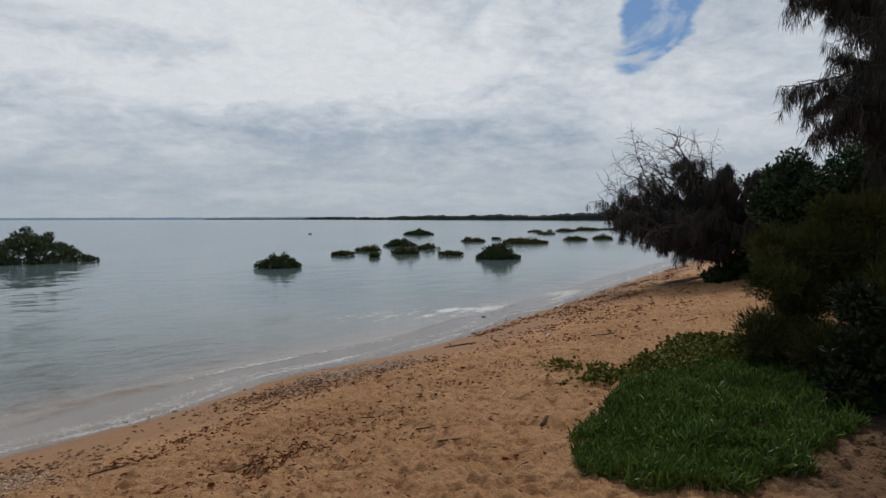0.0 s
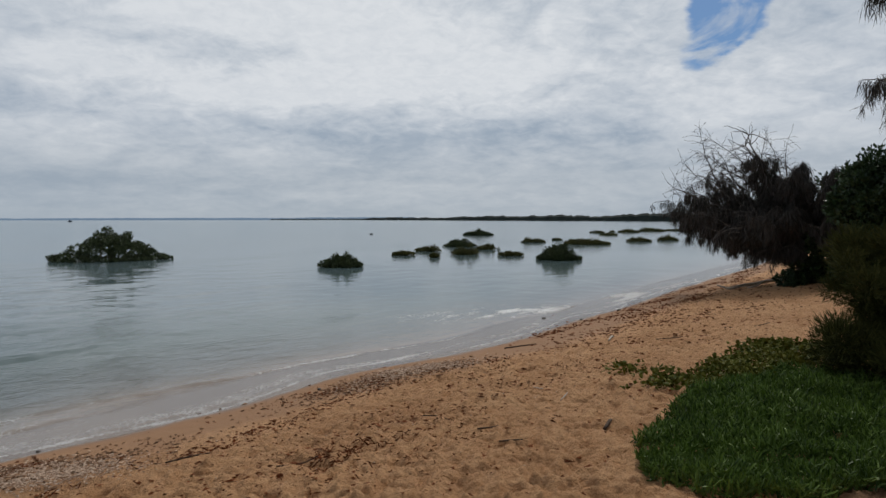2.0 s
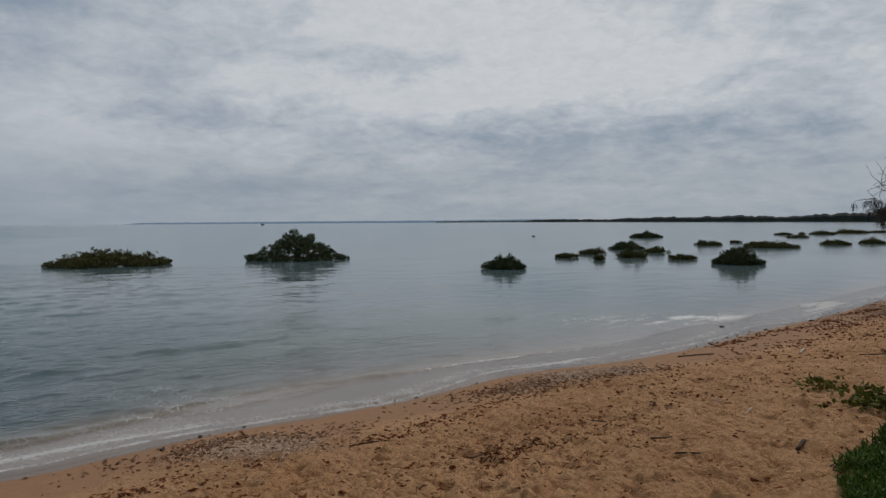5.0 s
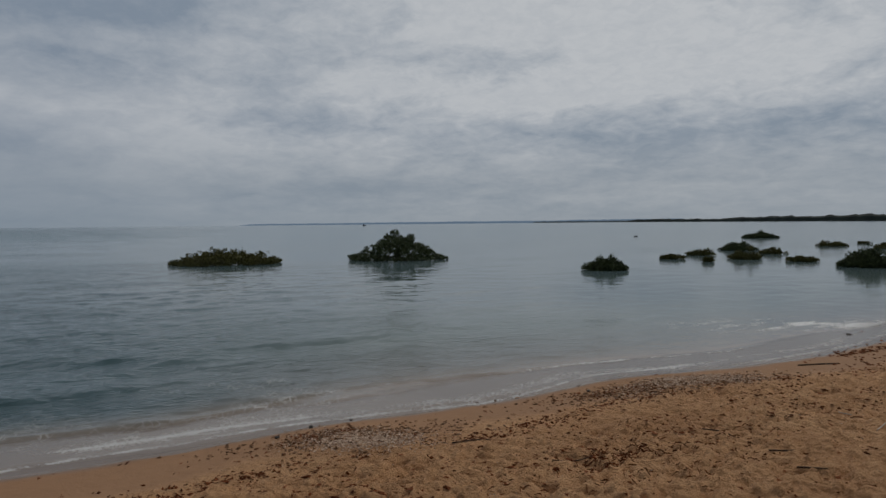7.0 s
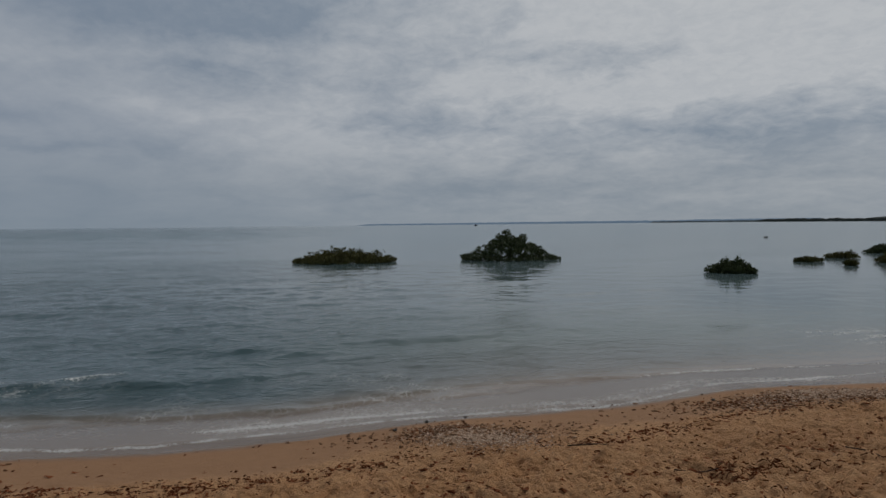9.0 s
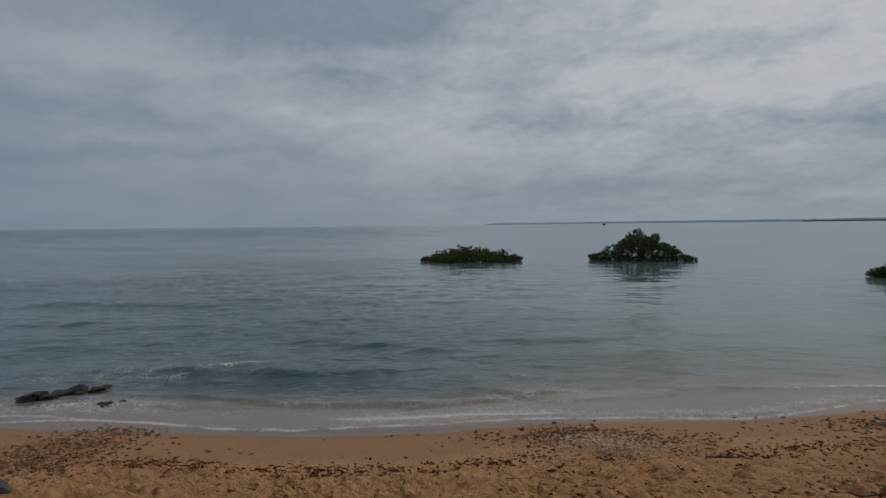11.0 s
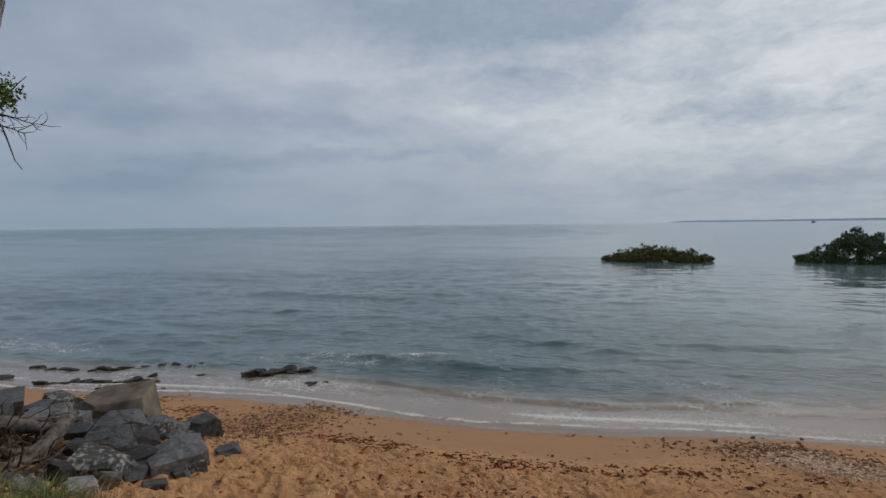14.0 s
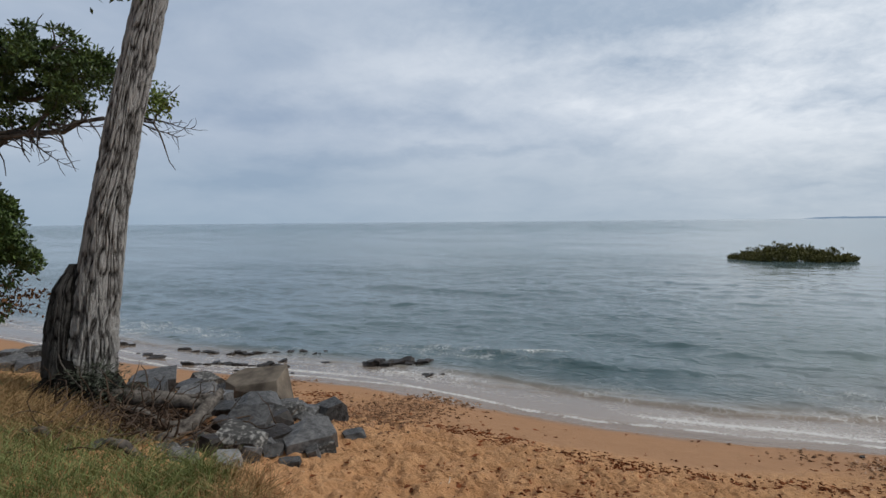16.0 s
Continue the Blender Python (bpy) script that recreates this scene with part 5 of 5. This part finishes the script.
bank_bush = shrub("bank_bush", (-9.0, -4.75, gz(-9.0, -4.75)), [(-8.9, -3.98, 2.35, 0.42, 0.42, 0.62), (-8.95, -4.3, 2.75, 0.5, 0.5, 0.6), (-8.9, -3.78, 2.2, 0.3, 0.3, 0.32), (-8.9, -3.9, 2.75, 0.25, 0.25, 0.25), (-8.9, -4.35, 1.7, 0.4, 0.5, 0.45), (-8.9, -4.1, 3.0, 0.25, 0.22, 0.25)], 11500, (0.035, 0.075), M_tree_leaf,
                  "leafy green bush with browning lower leaves on the bank", "bush", 91, 7)
rng = np.random.default_rng(92)
P = np.array((-8.9, -3.82, 1.72)) - np.array(bank_bush.location) + rng.normal(size=(260, 3)) * [0.2, 0.25, 0.12]
V, F = leaves(P, rng.normal(size=(260, 3)) + [0, 0, -0.4], rng.uniform(0.05, 0.09, 260), 0.034)
link_mesh("dead_leaves", V, F, M_brown_leaf, bank_bush, "brown withered leaves")


# ---------------------------------------------------------------- driftwood and roots
def log(name, pts, radii, mat, label, category, group="", seed=0, seg=12, n=26, lumps=0.12):
    g = np.random.default_rng(seed)
    R0 = max(radii)
    P = np.array(pts, float)
    t, k = np.linspace(0, 1, n), np.linspace(0, 1, len(P))
    C = np.stack([np.interp(t, k, P[:, i]) for i in range(3)], 1)
    for _ in range(3):
        C[1:-1] = (C[:-2] + 2 * C[1:-1] + C[2:]) / 4
    C[1:-1] += 0.14 * R0 * g.normal(size=(n, 3))[1:-1] if lumps > 0.2 else 0
    C[1:-1] = (C[:-2] + 2 * C[1:-1] + C[2:]) / 4
    R = np.interp(t, k, radii)
    V, F = tube(C, R, seg)
    mid = np.repeat(C, seg, 0)
    a = np.tile(np.linspace(0, 2 * np.pi, seg, endpoint=False), n)
    tt = np.repeat(t, seg) * 6
    V = mid + (V - mid) * (1 + lumps * vnoise(np.cos(a) * 2 + tt, np.sin(a) * 2 + seed, seed) + lumps * 0.6 * vnoise(a * 5, tt * 0.6, seed + 1))[:, None]
    base = C[0].copy()
    ob = link_mesh(name, V - base, F, mat, smooth=True)
    ob.location = base
    return tagged(ob, label, category, group)


ROOTS = "weathered roots and driftwood on the bank"
for k, (pts, rad) in enumerate([
        ([(-6.75, -2.25, 0.95), (-6.5, -1.95, 0.97), (-6.47, -1.6, 0.93), (-6.35, -1.22, 0.88)], [0.075, 0.065, 0.07, 0.045]),
        ([(-6.9, -2.15, 0.92), (-6.85, -1.85, 0.92), (-6.8, -1.55, 0.86), (-6.85, -1.15, 0.82)], [0.045, 0.04, 0.045, 0.02]),
        ([(-6.42, -1.12, 1.0), (-6.15, -1.22, 0.93), (-5.85, -1.36, 0.84), (-5.62, -1.55, 0.80)], [0.035, 0.055, 0.06, 0.05]),
        ([(-6.55, -2.1, 0.88), (-6.15, -1.8, 0.93), (-5.95, -1.5, 0.84), (-6.2, -1.2, 0.84)], [0.03, 0.035, 0.03, 0.02]),
        ([(-6.0, -2.15, 0.86), (-5.9, -1.75, 0.84), (-5.55, -1.55, 0.84)], [0.018, 0.026, 0.012]),
        ([(-5.3, -1.9, 0.94), (-5.12, -1.7, 0.98), (-5.02, -1.48, 0.84)], [0.03, 0.042, 0.03]),
        ([(-5.5, -2.5, 1.0), (-5.38, -2.3, 1.05), (-5.33, -2.2, 0.98)], [0.03, 0.035, 0.015]),
        ([(-5.65, -1.8, 0.86), (-5.45, -1.55, 0.84), (-5.38, -1.28, 0.76)], [0.018, 0.024, 0.014])]):
    log("driftwood_log", pts, rad, M_drift, "weathered grey root lying among rocks and dry grass", "driftwood", ROOTS, 500 + k, 16, 34, 0.21)
g = np.random.default_rng(515)
pieces = []
for k in range(330):
    p = np.array((-6.2, -1.75, 0.0)) + g.normal(size=3) * [0.42, 0.36, 0.0]
    p[2] = gz(p[0], p[1]) + g.uniform(0.0, 0.14)
    pieces.append(tube(wander(p, g.normal(size=3) * [1, 1, 0.3], g.uniform(0.2, 0.6), 6, 0.35), np.linspace(g.uniform(0.006, 0.014), 0.003, 7), 5))
V, F = joined(pieces)
tagged(link_mesh("twig_tangle", V, F, M_stick), "tangle of thin dark dead twigs under the tree", "twigs", kind="stuff")

b0 = np.array([(6.5, 19.9), (6.85, 19.75), (7.4, 20.5), (7.9, 20.7), (8.7, 21.3), (9.8, 20.9)])
zb = ground_z(b0[:, 0], b0[:, 1]) + np.array([0.26, 0.10, 0.13, 0.11, 0.14, 0.10])
log("fallen_branch", np.c_[b0, zb], [0.02, 0.04, 0.045, 0.05, 0.06, 0.06], M_stick_pale, "long pale fallen branch on the sand", "branch", seed=520)
b1 = np.array([(7.35, 19.7), (7.7, 20.0), (8.25, 20.95)])
log("fallen_branch", np.c_[b1, ground_z(b1[:, 0], b1[:, 1]) + [0.10, 0.10, 0.13]], [0.015, 0.03, 0.035], M_stick_pale, "thin pale forked fallen branch on the sand", "branch", seed=521)

STICKS = "sticks strewn on the sand"
for k, (ax, ay, bx, by, r, m) in enumerate([(0.87, 5.52, 0.97, 5.78, 0.026, 0), (0.60, 6.72, 0.70, 7.0, 0.010, 1), (-3.07, 5.35, -2.78, 5.62, 0.013, 0), (-0.85, 6.4, -0.55, 6.2, 0.010, 0), (1.88, 11.45, 2.05, 11.95, 0.03, 1),
                                            (4.0, 11.8, 4.75, 11.7, 0.014, 0), (0.02, 11.75, 0.62, 12.05, 0.02, 0), (1.05, 4.75, 1.3, 5.3, 0.010, 1), (-0.05, 5.3, 0.15, 5.25, 0.012, 0), (-4.9, 0.75, -4.7, 0.62, 0.006, 1),
                                            (-0.25, 5.75, 0.0, 5.95, 0.012, 0), (2.6, 11.0, 3.1, 11.2, 0.014, 0), (-1.9, 5.0, -1.6, 5.2, 0.010, 0), (0.35, 7.55, 0.55, 7.4, 0.008, 1)]):
    m = np.array([(ax + bx) / 2 + 0.02, (ay + by) / 2 + 0.03])
    P = np.array([(ax, ay), m, (bx, by)])
    log("stick", np.c_[P, sand_z(P[:, 0], P[:, 1]) + r * 0.8], [r * 0.55, r * 0.65, r * 0.4], (M_stick, M_stick_pale)[m_ := int(k in (1, 4, 7, 9, 13))], ("short dark driftwood stick lying on sand", "pale bleached stick lying on sand")[m_], "stick", STICKS, 540 + k, 8, 12)


# ---------------------------------------------------------------- grass on the bank
def blades(q, length, width, lean, mat, label, name):
    n = len(q)
    z = ground_z(q[:, 0], q[:, 1])
    P = np.c_[q, z - 0.01]
    D = rng.normal(size=(n, 3)) * [lean, lean, 0.1] + [0, 0, 1]
    D = unit(D)
    side = unit(np.cross(D, rng.normal(size=(n, 3))))
    fall = unit(np.c_[D[:, :2], np.zeros(n)] + 1e-6)
    L, w = length[:, None], width[:, None]
    a, b = P + D * L * 0.55, P + D * L * 0.85 + fall * L * 0.35
    V = np.stack([P - side * w / 2, P + side * w / 2, a + side * w * 0.4, a - side * w * 0.4, b], 1).reshape(-1, 3)
    k = np.arange(n)[:, None] * 5
    F = (k + [0, 1, 2]).tolist() + (k + [0, 2, 3]).tolist() + (k + [3, 2, 4]).tolist()
    tagged(link_mesh(name, V, F, mat), label, "grass", kind="stuff")


rng = np.random.default_rng(95)
BANK = [(-4.2, -4.2), (-3.6, -2.0), (-3.7, -0.75), (-4.45, -0.75), (-4.9, -1.35), (-5.4, -1.9), (-6.2, -2.35), (-6.8, -2.9), (-8.0, -3.3), (-9.2, -4.6), (-8, -6)]
q = scatter(BANK, 33000, 0.25)
front = step(-5.6, -4.7, q[:, 0] - 0.15 * q[:, 1])
pick = rng.random(len(q)) < 0.10 + 0.75 * front
blades(q[~pick], rng.uniform(0.10, 0.34, (~pick).sum()), rng.uniform(0.004, 0.008, (~pick).sum()), 0.55, M_straw, "dry straw-coloured grass over the bank", "dry_grass")
blades(q[pick], rng.uniform(0.10, 0.26, pick.sum()), rng.uniform(0.004, 0.008, pick.sum()), 0.4, M_grass, "tufty green grass at the top of the bank", "green_grass")
q = np.vstack([np.array(c) + rng.normal(size=(n, 2)) * r for c, n, r in (((-4.72, -1.12), 520, 0.10), ((-4.45, -1.3), 300, 0.12), ((-4.3, -1.9), 300, 0.14), ((-4.6, -2.4), 260, 0.14))])
blades(q, rng.uniform(0.16, 0.36, len(q)), rng.uniform(0.004, 0.007, len(q)), 0.3, M_grass, "taller tufts of green grass at the edge of the bank", "grass_tuft")
q = np.vstack([np.array(c) + rng.normal(size=(n, 2)) * r for c, n, r in (((-4.25, -0.78), 420, 0.14), ((-4.75, -0.85), 220, 0.12), ((-5.6, -2.3), 420, 0.2), ((-6.1, -2.75), 520, 0.22))])
blades(q, rng.uniform(0.14, 0.34, len(q)), rng.uniform(0.004, 0.007, len(q)), 0.45, M_straw, "golden dry grass tufts on the bank", "dry_tuft")
q = np.array((-6.3, -1.9)) + rng.normal(size=(1600, 2)) * [0.35, 0.35]
blades(q, rng.uniform(0.06, 0.22, 1600), np.full(1600, 0.005), 1.2, M_brown_leaf, "tangle of brown rootlets under the tree", "rootlets")


# ---------------------------------------------------------------- wrack and grit
def bits(q, size, mat, label, name, category, flat=0.35, lift=0.0):
    """Small irregular chips lying on the sand."""
    n = len(q)
    z = sand_z(q[:, 0], q[:, 1]) + lift
    base = np.array([[1, 0, 0], [-0.4, 0.8, 0.1], [-0.5, -0.7, 0], [0, 0.1, 1.0], [0.1, 0, -0.8]])
    ang = rng.uniform(0, 6.28, n)
    sc = size[:, None] * np.c_[rng.uniform(0.6, 1.6, n), rng.uniform(0.4, 0.9, n), np.full(n, flat)]
    L = base[None] * sc[:, None] + rng.normal(size=(n, 5, 3)) * size[:, None, None] * 0.12
    c, s = np.cos(ang)[:, None], np.sin(ang)[:, None]
    V = np.stack([L[..., 0] * c - L[..., 1] * s, L[..., 0] * s + L[..., 1] * c, L[..., 2]], -1) + np.c_[q, z][:, None]
    k = np.arange(n)[:, None] * 5
    F = np.vstack([k + f for f in ([0, 1, 3], [1, 2, 3], [2, 0, 3], [1, 0, 4], [2, 1, 4], [0, 2, 4])])
    tagged(link_mesh(name, V.reshape(-1, 3), F, mat), label, category, kind="stuff")


def along_shore(n, s0, spread, i0, i1, clump=0.0):
    """Points at s0 metres up the beach, between two places along the swash line, thicker in patches."""
    L = LINE[(LINE[:, 1] > i0[1]) & (LINE[:, 1] < i1[1]) & (LINE[:, 0] > -30)]
    seg = np.linalg.norm(np.diff(L, axis=0), axis=1)
    cum = np.r_[0, np.cumsum(seg)]
    out = []
    while len(out) < n:
        d = rng.uniform(0, cum[-1], 4000)
        p = np.c_[np.interp(d, cum, L[:, 0]), np.interp(d, cum, L[:, 1])]
        q = np.c_[np.interp(d + 0.05, cum, L[:, 0]), np.interp(d + 0.05, cum, L[:, 1])]
        tan = unit(q - p + 1e-9)
        nrm = np.c_[tan[:, 1], -tan[:, 0]]
        s = s0 + 0.25 * vnoise(d * 0.5, 0 * d, int(s0 * 10) + 3) + rng.normal(size=len(d)) * spread
        w = np.clip(0.5 + vnoise(d * 1.3, s * 2, int(s0 * 7) + 11), 0.02, 1) if clump else np.ones(len(d))
        ok = rng.random(len(d)) < w
        out += (p + nrm * s[:, None])[ok].tolist()
    return np.array(out[:n])


rng = np.random.default_rng(97)
q = np.vstack([along_shore(1500, 1.55, 0.16, (0, -1), (0, 22), 1), along_shore(600, 2.3, 0.4, (0, -2), (0, 24), 1), along_shore(900, 3.3, 0.28, (0, 2), (0, 20), 1), along_shore(1100, 3.2, 1.5, (0, -2), (0, 26), 1), along_shore(160, 0.9, 0.35, (0, -1), (0, 24)),
               along_shore(500, 0.35, 0.12, (0, 13.5), (0, 40), 1)])
q = np.vstack([q, along_shore(1100, 3.6, 1.3, (0, -1), (0, 26), 1), along_shore(900, 5.5, 1.4, (0, 3), (0, 26), 1), along_shore(700, 3.0, 0.22, (0, 3), (0, 12), 1), along_shore(900, 3.2, 1.1, (0, 0), (0, 20), 1)])
bits(q, rng.uniform(0.008, 0.026, len(q)) * rng.uniform(0.6, 2.0, len(q)), M_weed, "dark strands of seaweed and leaf litter in a wrack line", "seaweed_litter", "seaweed", 0.22, 0.004)
q = np.vstack([np.array((-4.12, 5.25)) + rng.normal(size=(4200, 2)) @ np.array([[0.30, 0.12], [-0.14, 0.17]]), np.array((-1.35, 9.5)) + rng.normal(size=(6000, 2)) @ np.array([[0.36, 0.50], [-0.20, 0.14]])])
bits(q, rng.uniform(0.008, 0.024, len(q)), M_shell, "patch of broken shell and coral grit on sand", "shell_grit", "shells", 0.2, 0.006)
q = np.vstack([np.array((-4.25, 5.4)) + rng.normal(size=(900, 2)) @ np.array([[0.5, 0.42], [-0.16, 0.18]]), np.array((-1.6, 9.0)) + rng.normal(size=(1300, 2)) @ np.array([[0.7, 0.75], [-0.2, 0.22]]), np.array((-7.7, 0.75)) + rng.normal(size=(2300, 2)) @ np.array([[0.75, -0.65], [0.22, 0.24]]), np.array((-9.6, -1.2)) + rng.normal(size=(700, 2)) @ np.array([[0.5, -0.6], [0.25, 0.2]])])
bits(q, rng.uniform(0.010, 0.042, len(q)), M_pebble, "scatter of brown pebbles below the rock pile", "pebbles", "pebbles", 0.32, 0.006)
q = np.vstack([np.array((-2.3, 8.55)) + rng.normal(size=(160, 2)) @ np.array([[0.3, 0.35], [-0.1, 0.1]]), np.array((-4.75, 5.1)) + rng.normal(size=(150, 2)) * 0.15])
bits(q, rng.uniform(0.010, 0.024, len(q)), M_weed, "dark weed caught round the shell patches", "seaweed_litter", "seaweed", 0.4, 0.008)
for i, (rx, ry, rs) in enumerate([(-5.18, 5.1, 0.022), (-5.12, 5.6, 0.024), (1.05, 16.3, 0.045), (-4.9, 6.1, 0.018), (1.9, 15.6, 0.035), (-2.6, 8.6, 0.024), (3.1, 17.3, 0.04)]):
    stone("pebble", rx, ry, gz(rx, ry) + rs * 0.3, (rs * 2, rs * 2.6, rs * 1.4), i * 40, M_rock_wet, "small dark stone at the edge of the wash", "pebble", 600 + i, "dark stones on the wet sand", (0, 0), False)
# coarse wrack along the bay end of the beach
q = np.vstack([along_shore(900, 0.45, 0.14, (0, 13), (0, 34), 1), along_shore(1500, 2.2, 1.1, (0, 12), (0, 26), 1), along_shore(700, 1.3, 0.2, (0, 11), (0, 30), 1)])
bits(q, rng.uniform(0.018, 0.055, len(q)), M_weed, "brown weed and bark litter along the far end of the beach", "far_wrack", "seaweed", 0.3, 0.006)
# clots of weed left in broken lines
q = []
for k in range(90):
    if k < 26:
        f = rng.random()
        c = np.array((np.interp(f, [0, 0.2, 0.45, 0.7, 1], [-6.5, -5.9, -5.2, -4.75, -4.3]), np.interp(f, [0, 0.2, 0.45, 0.7, 1], [1.7, 1.85, 2.6, 3.1, 4.0]))) + rng.normal(size=2) * 0.13
    else:
        c = along_shore(1, (1.75, 2.2, 3.0)[k % 3], 0.22, (0, 2), (0, 20))[0]
    m = int(rng.uniform(3, 20))
    a = rng.uniform(0, 3.14)
    q.append(c + (rng.normal(size=(m, 2)) * [rng.uniform(0.04, 0.11), 0.025]) @ np.array([[math.cos(a), math.sin(a)], [-math.sin(a), math.cos(a)]]))
q = np.vstack(q)
cand = along_shore(3600, 3.2, 1.2, (0, -1), (0, 20))
cs, ca = shore(cand[:, 0], cand[:, 1]), cand[:, 0] * 0.6 + cand[:, 1] * 0.8
q = np.vstack([q, cand[vnoise(ca * 0.55, cs * 1.5, 81) + 0.45 * vnoise(ca * 2.2, cs * 5, 82) + np.minimum(0, -0.4 - cand[:, 0]) > 0.38]])
bits(q, rng.uniform(0.008, 0.026, len(q)), M_weed, "clots of dark red-brown weed stranded on the sand", "weed_clots", "seaweed", 0.5, 0.008)


def strands(q, length, mat, label, name):
    """Limp ribbons of weed lying where the wash dropped them, each bent once or twice."""
    n = len(q)
    ang = rng.uniform(0, 6.28, n)
    pts = [q]
    for k in range(3):
        ang = ang + rng.normal(size=n) * 0.6
        pts.append(pts[-1] + np.c_[np.cos(ang), np.sin(ang)] * (length / 3)[:, None])
    w = rng.uniform(0.002, 0.0045, n)[:, None]
    side = np.c_[-np.sin(ang), np.cos(ang)]
    V = []
    for k, p in enumerate(pts):
        z = sand_z(p[:, 0], p[:, 1])
        for sgn, up in ((-1, 0.004), (0, 0.011), (1, 0.004)):
            V.append(np.c_[p + sgn * side * w * (1.0 if k in (1, 2) else 0.5), z + up + rng.uniform(0, 0.006, n)])
    V = np.stack(V, 1).reshape(-1, 3)
    k = np.arange(n)[:, None] * 12
    F = np.vstack([k + [a * 3 + b, a * 3 + b + 1, a * 3 + b + 4, a * 3 + b + 3] for a in range(3) for b in range(2)])
    tagged(link_mesh(name, V, F, mat), label, "seaweed", kind="stuff")


def drift_line(pts, n, wide):
    """Points strewn along a crooked line, in clots."""
    P = np.array(pts, float)
    f = rng.random(n) * (len(P) - 1)
    i = np.minimum(f.astype(int), len(P) - 2)
    p = P[i] + (P[i + 1] - P[i]) * (f - i)[:, None] + rng.normal(size=(n, 2)) * wide
    keep = rng.random(n) < np.clip(0.45 + 1.1 * vnoise(p[:, 0] * 3.1, p[:, 1] * 3.1, 85), 0.04, 1)
    return p[keep]


UPPER = [(-1.75, 3.7), (-1.64, 4.2), (-1.6, 4.7), (-1.5, 5.1), (-1.35, 5.4), (-1.0, 5.8), (-0.6, 6.4), (0.1, 7.3)]
EDGE = [(-5.9, 1.9), (-5.4, 2.5), (-4.73, 3.33), (-4.5, 3.9), (-4.16, 4.48), (-3.4, 5.24), (-2.85, 5.75), (-2.55, 6.7), (-1.95, 7.7), (-1.1, 8.9), (-0.4, 9.7)]
q = np.vstack([drift_line(UPPER, 900, 0.15), drift_line([(-0.95, 4.6), (-0.69, 5.24), (-0.3, 5.8)], 260, 0.14), drift_line(EDGE, 900, 0.10), drift_line([(-6.85, 1.15), (-6.5, 1.5), (-6.2, 1.75)], 420, 0.12),
               drift_line([(-4.75, 4.75), (-4.6, 5.2), (-4.45, 5.6)], 240, 0.07), drift_line([(-2.6, 8.3), (-2.2, 8.6), (-1.7, 8.9)], 420, 0.13), drift_line([(-8.9, -0.2), (-8.5, 0.1)], 260, 0.14)])
strands(q, rng.uniform(0.02, 0.065, len(q)), M_weed, "limp ribbons of dark red-brown weed in drifts on the sand", "seaweed_strands")
# leaf litter under the scrub
q = np.vstack([np.array((3.2, 4.3)) + rng.normal(size=(500, 2)) * [0.7, 0.4], np.array((3.6, 8.0)) + rng.normal(size=(100, 2)) * 0.6])
bits(q, rng.uniform(0.012, 0.03, len(q)), M_brown_leaf, "brown fallen leaves on bare earth", "leaf_litter", "leaves", 0.25, 0.01)
q = along_shore(900, 3.4, 1.6, (0, -1), (0, 20), 1)
bits(q, rng.uniform(0.005, 0.014, len(q)), M_shell, "pale shell and coral fragments scattered over the sand", "shell_fragments", "shells", 0.4, 0.012)

# far things on the water
stone("low_rock", -23.3, 110.5, 0.0, (0.6, 1.0, 0.34), 12, M_rock_wet, "small dark rock breaking the surface far out", "rock", 700, "", (0, 0), False)
boat = thing("boat", (-527, 727, 0), "tiny white boat far out on the bay", "boat")
hull = np.array([(-2.4, -0.8, 0.0), (2.0, -0.8, 0.0), (3.0, 0.0, 0.2), (2.0, 0.8, 0.0), (-2.4, 0.8, 0.0), (-2.5, -0.95, 1.0), (2.2, -0.95, 1.1), (3.5, 0.0, 1.3), (2.2, 0.95, 1.1), (-2.5, 0.95, 1.0)])
M_boat = speckled("boat_paint", (0.10, 0.11, 0.13), (0.16, 0.17, 0.19), 3.0, 0.5, 0.0)
link_mesh("hull", hull, [[0, 1, 6, 5], [1, 2, 7, 6], [2, 3, 8, 7], [3, 4, 9, 8], [4, 0, 5, 9], [5, 6, 7, 8, 9], [4, 3, 2, 1, 0]], M_boat, boat)
cab = np.array([(x, y, z) for z, k in ((1.0, 1.0), (2.3, 0.8)) for x, y in ((-1.2 * k, -0.7 * k), (0.9 * k, -0.7 * k), (0.9 * k, 0.7 * k), (-1.2 * k, 0.7 * k))])
link_mesh("cabin", cab, [[0, 1, 5, 4], [1, 2, 6, 5], [2, 3, 7, 6], [3, 0, 4, 7], [4, 5, 6, 7]], M_boat, boat)
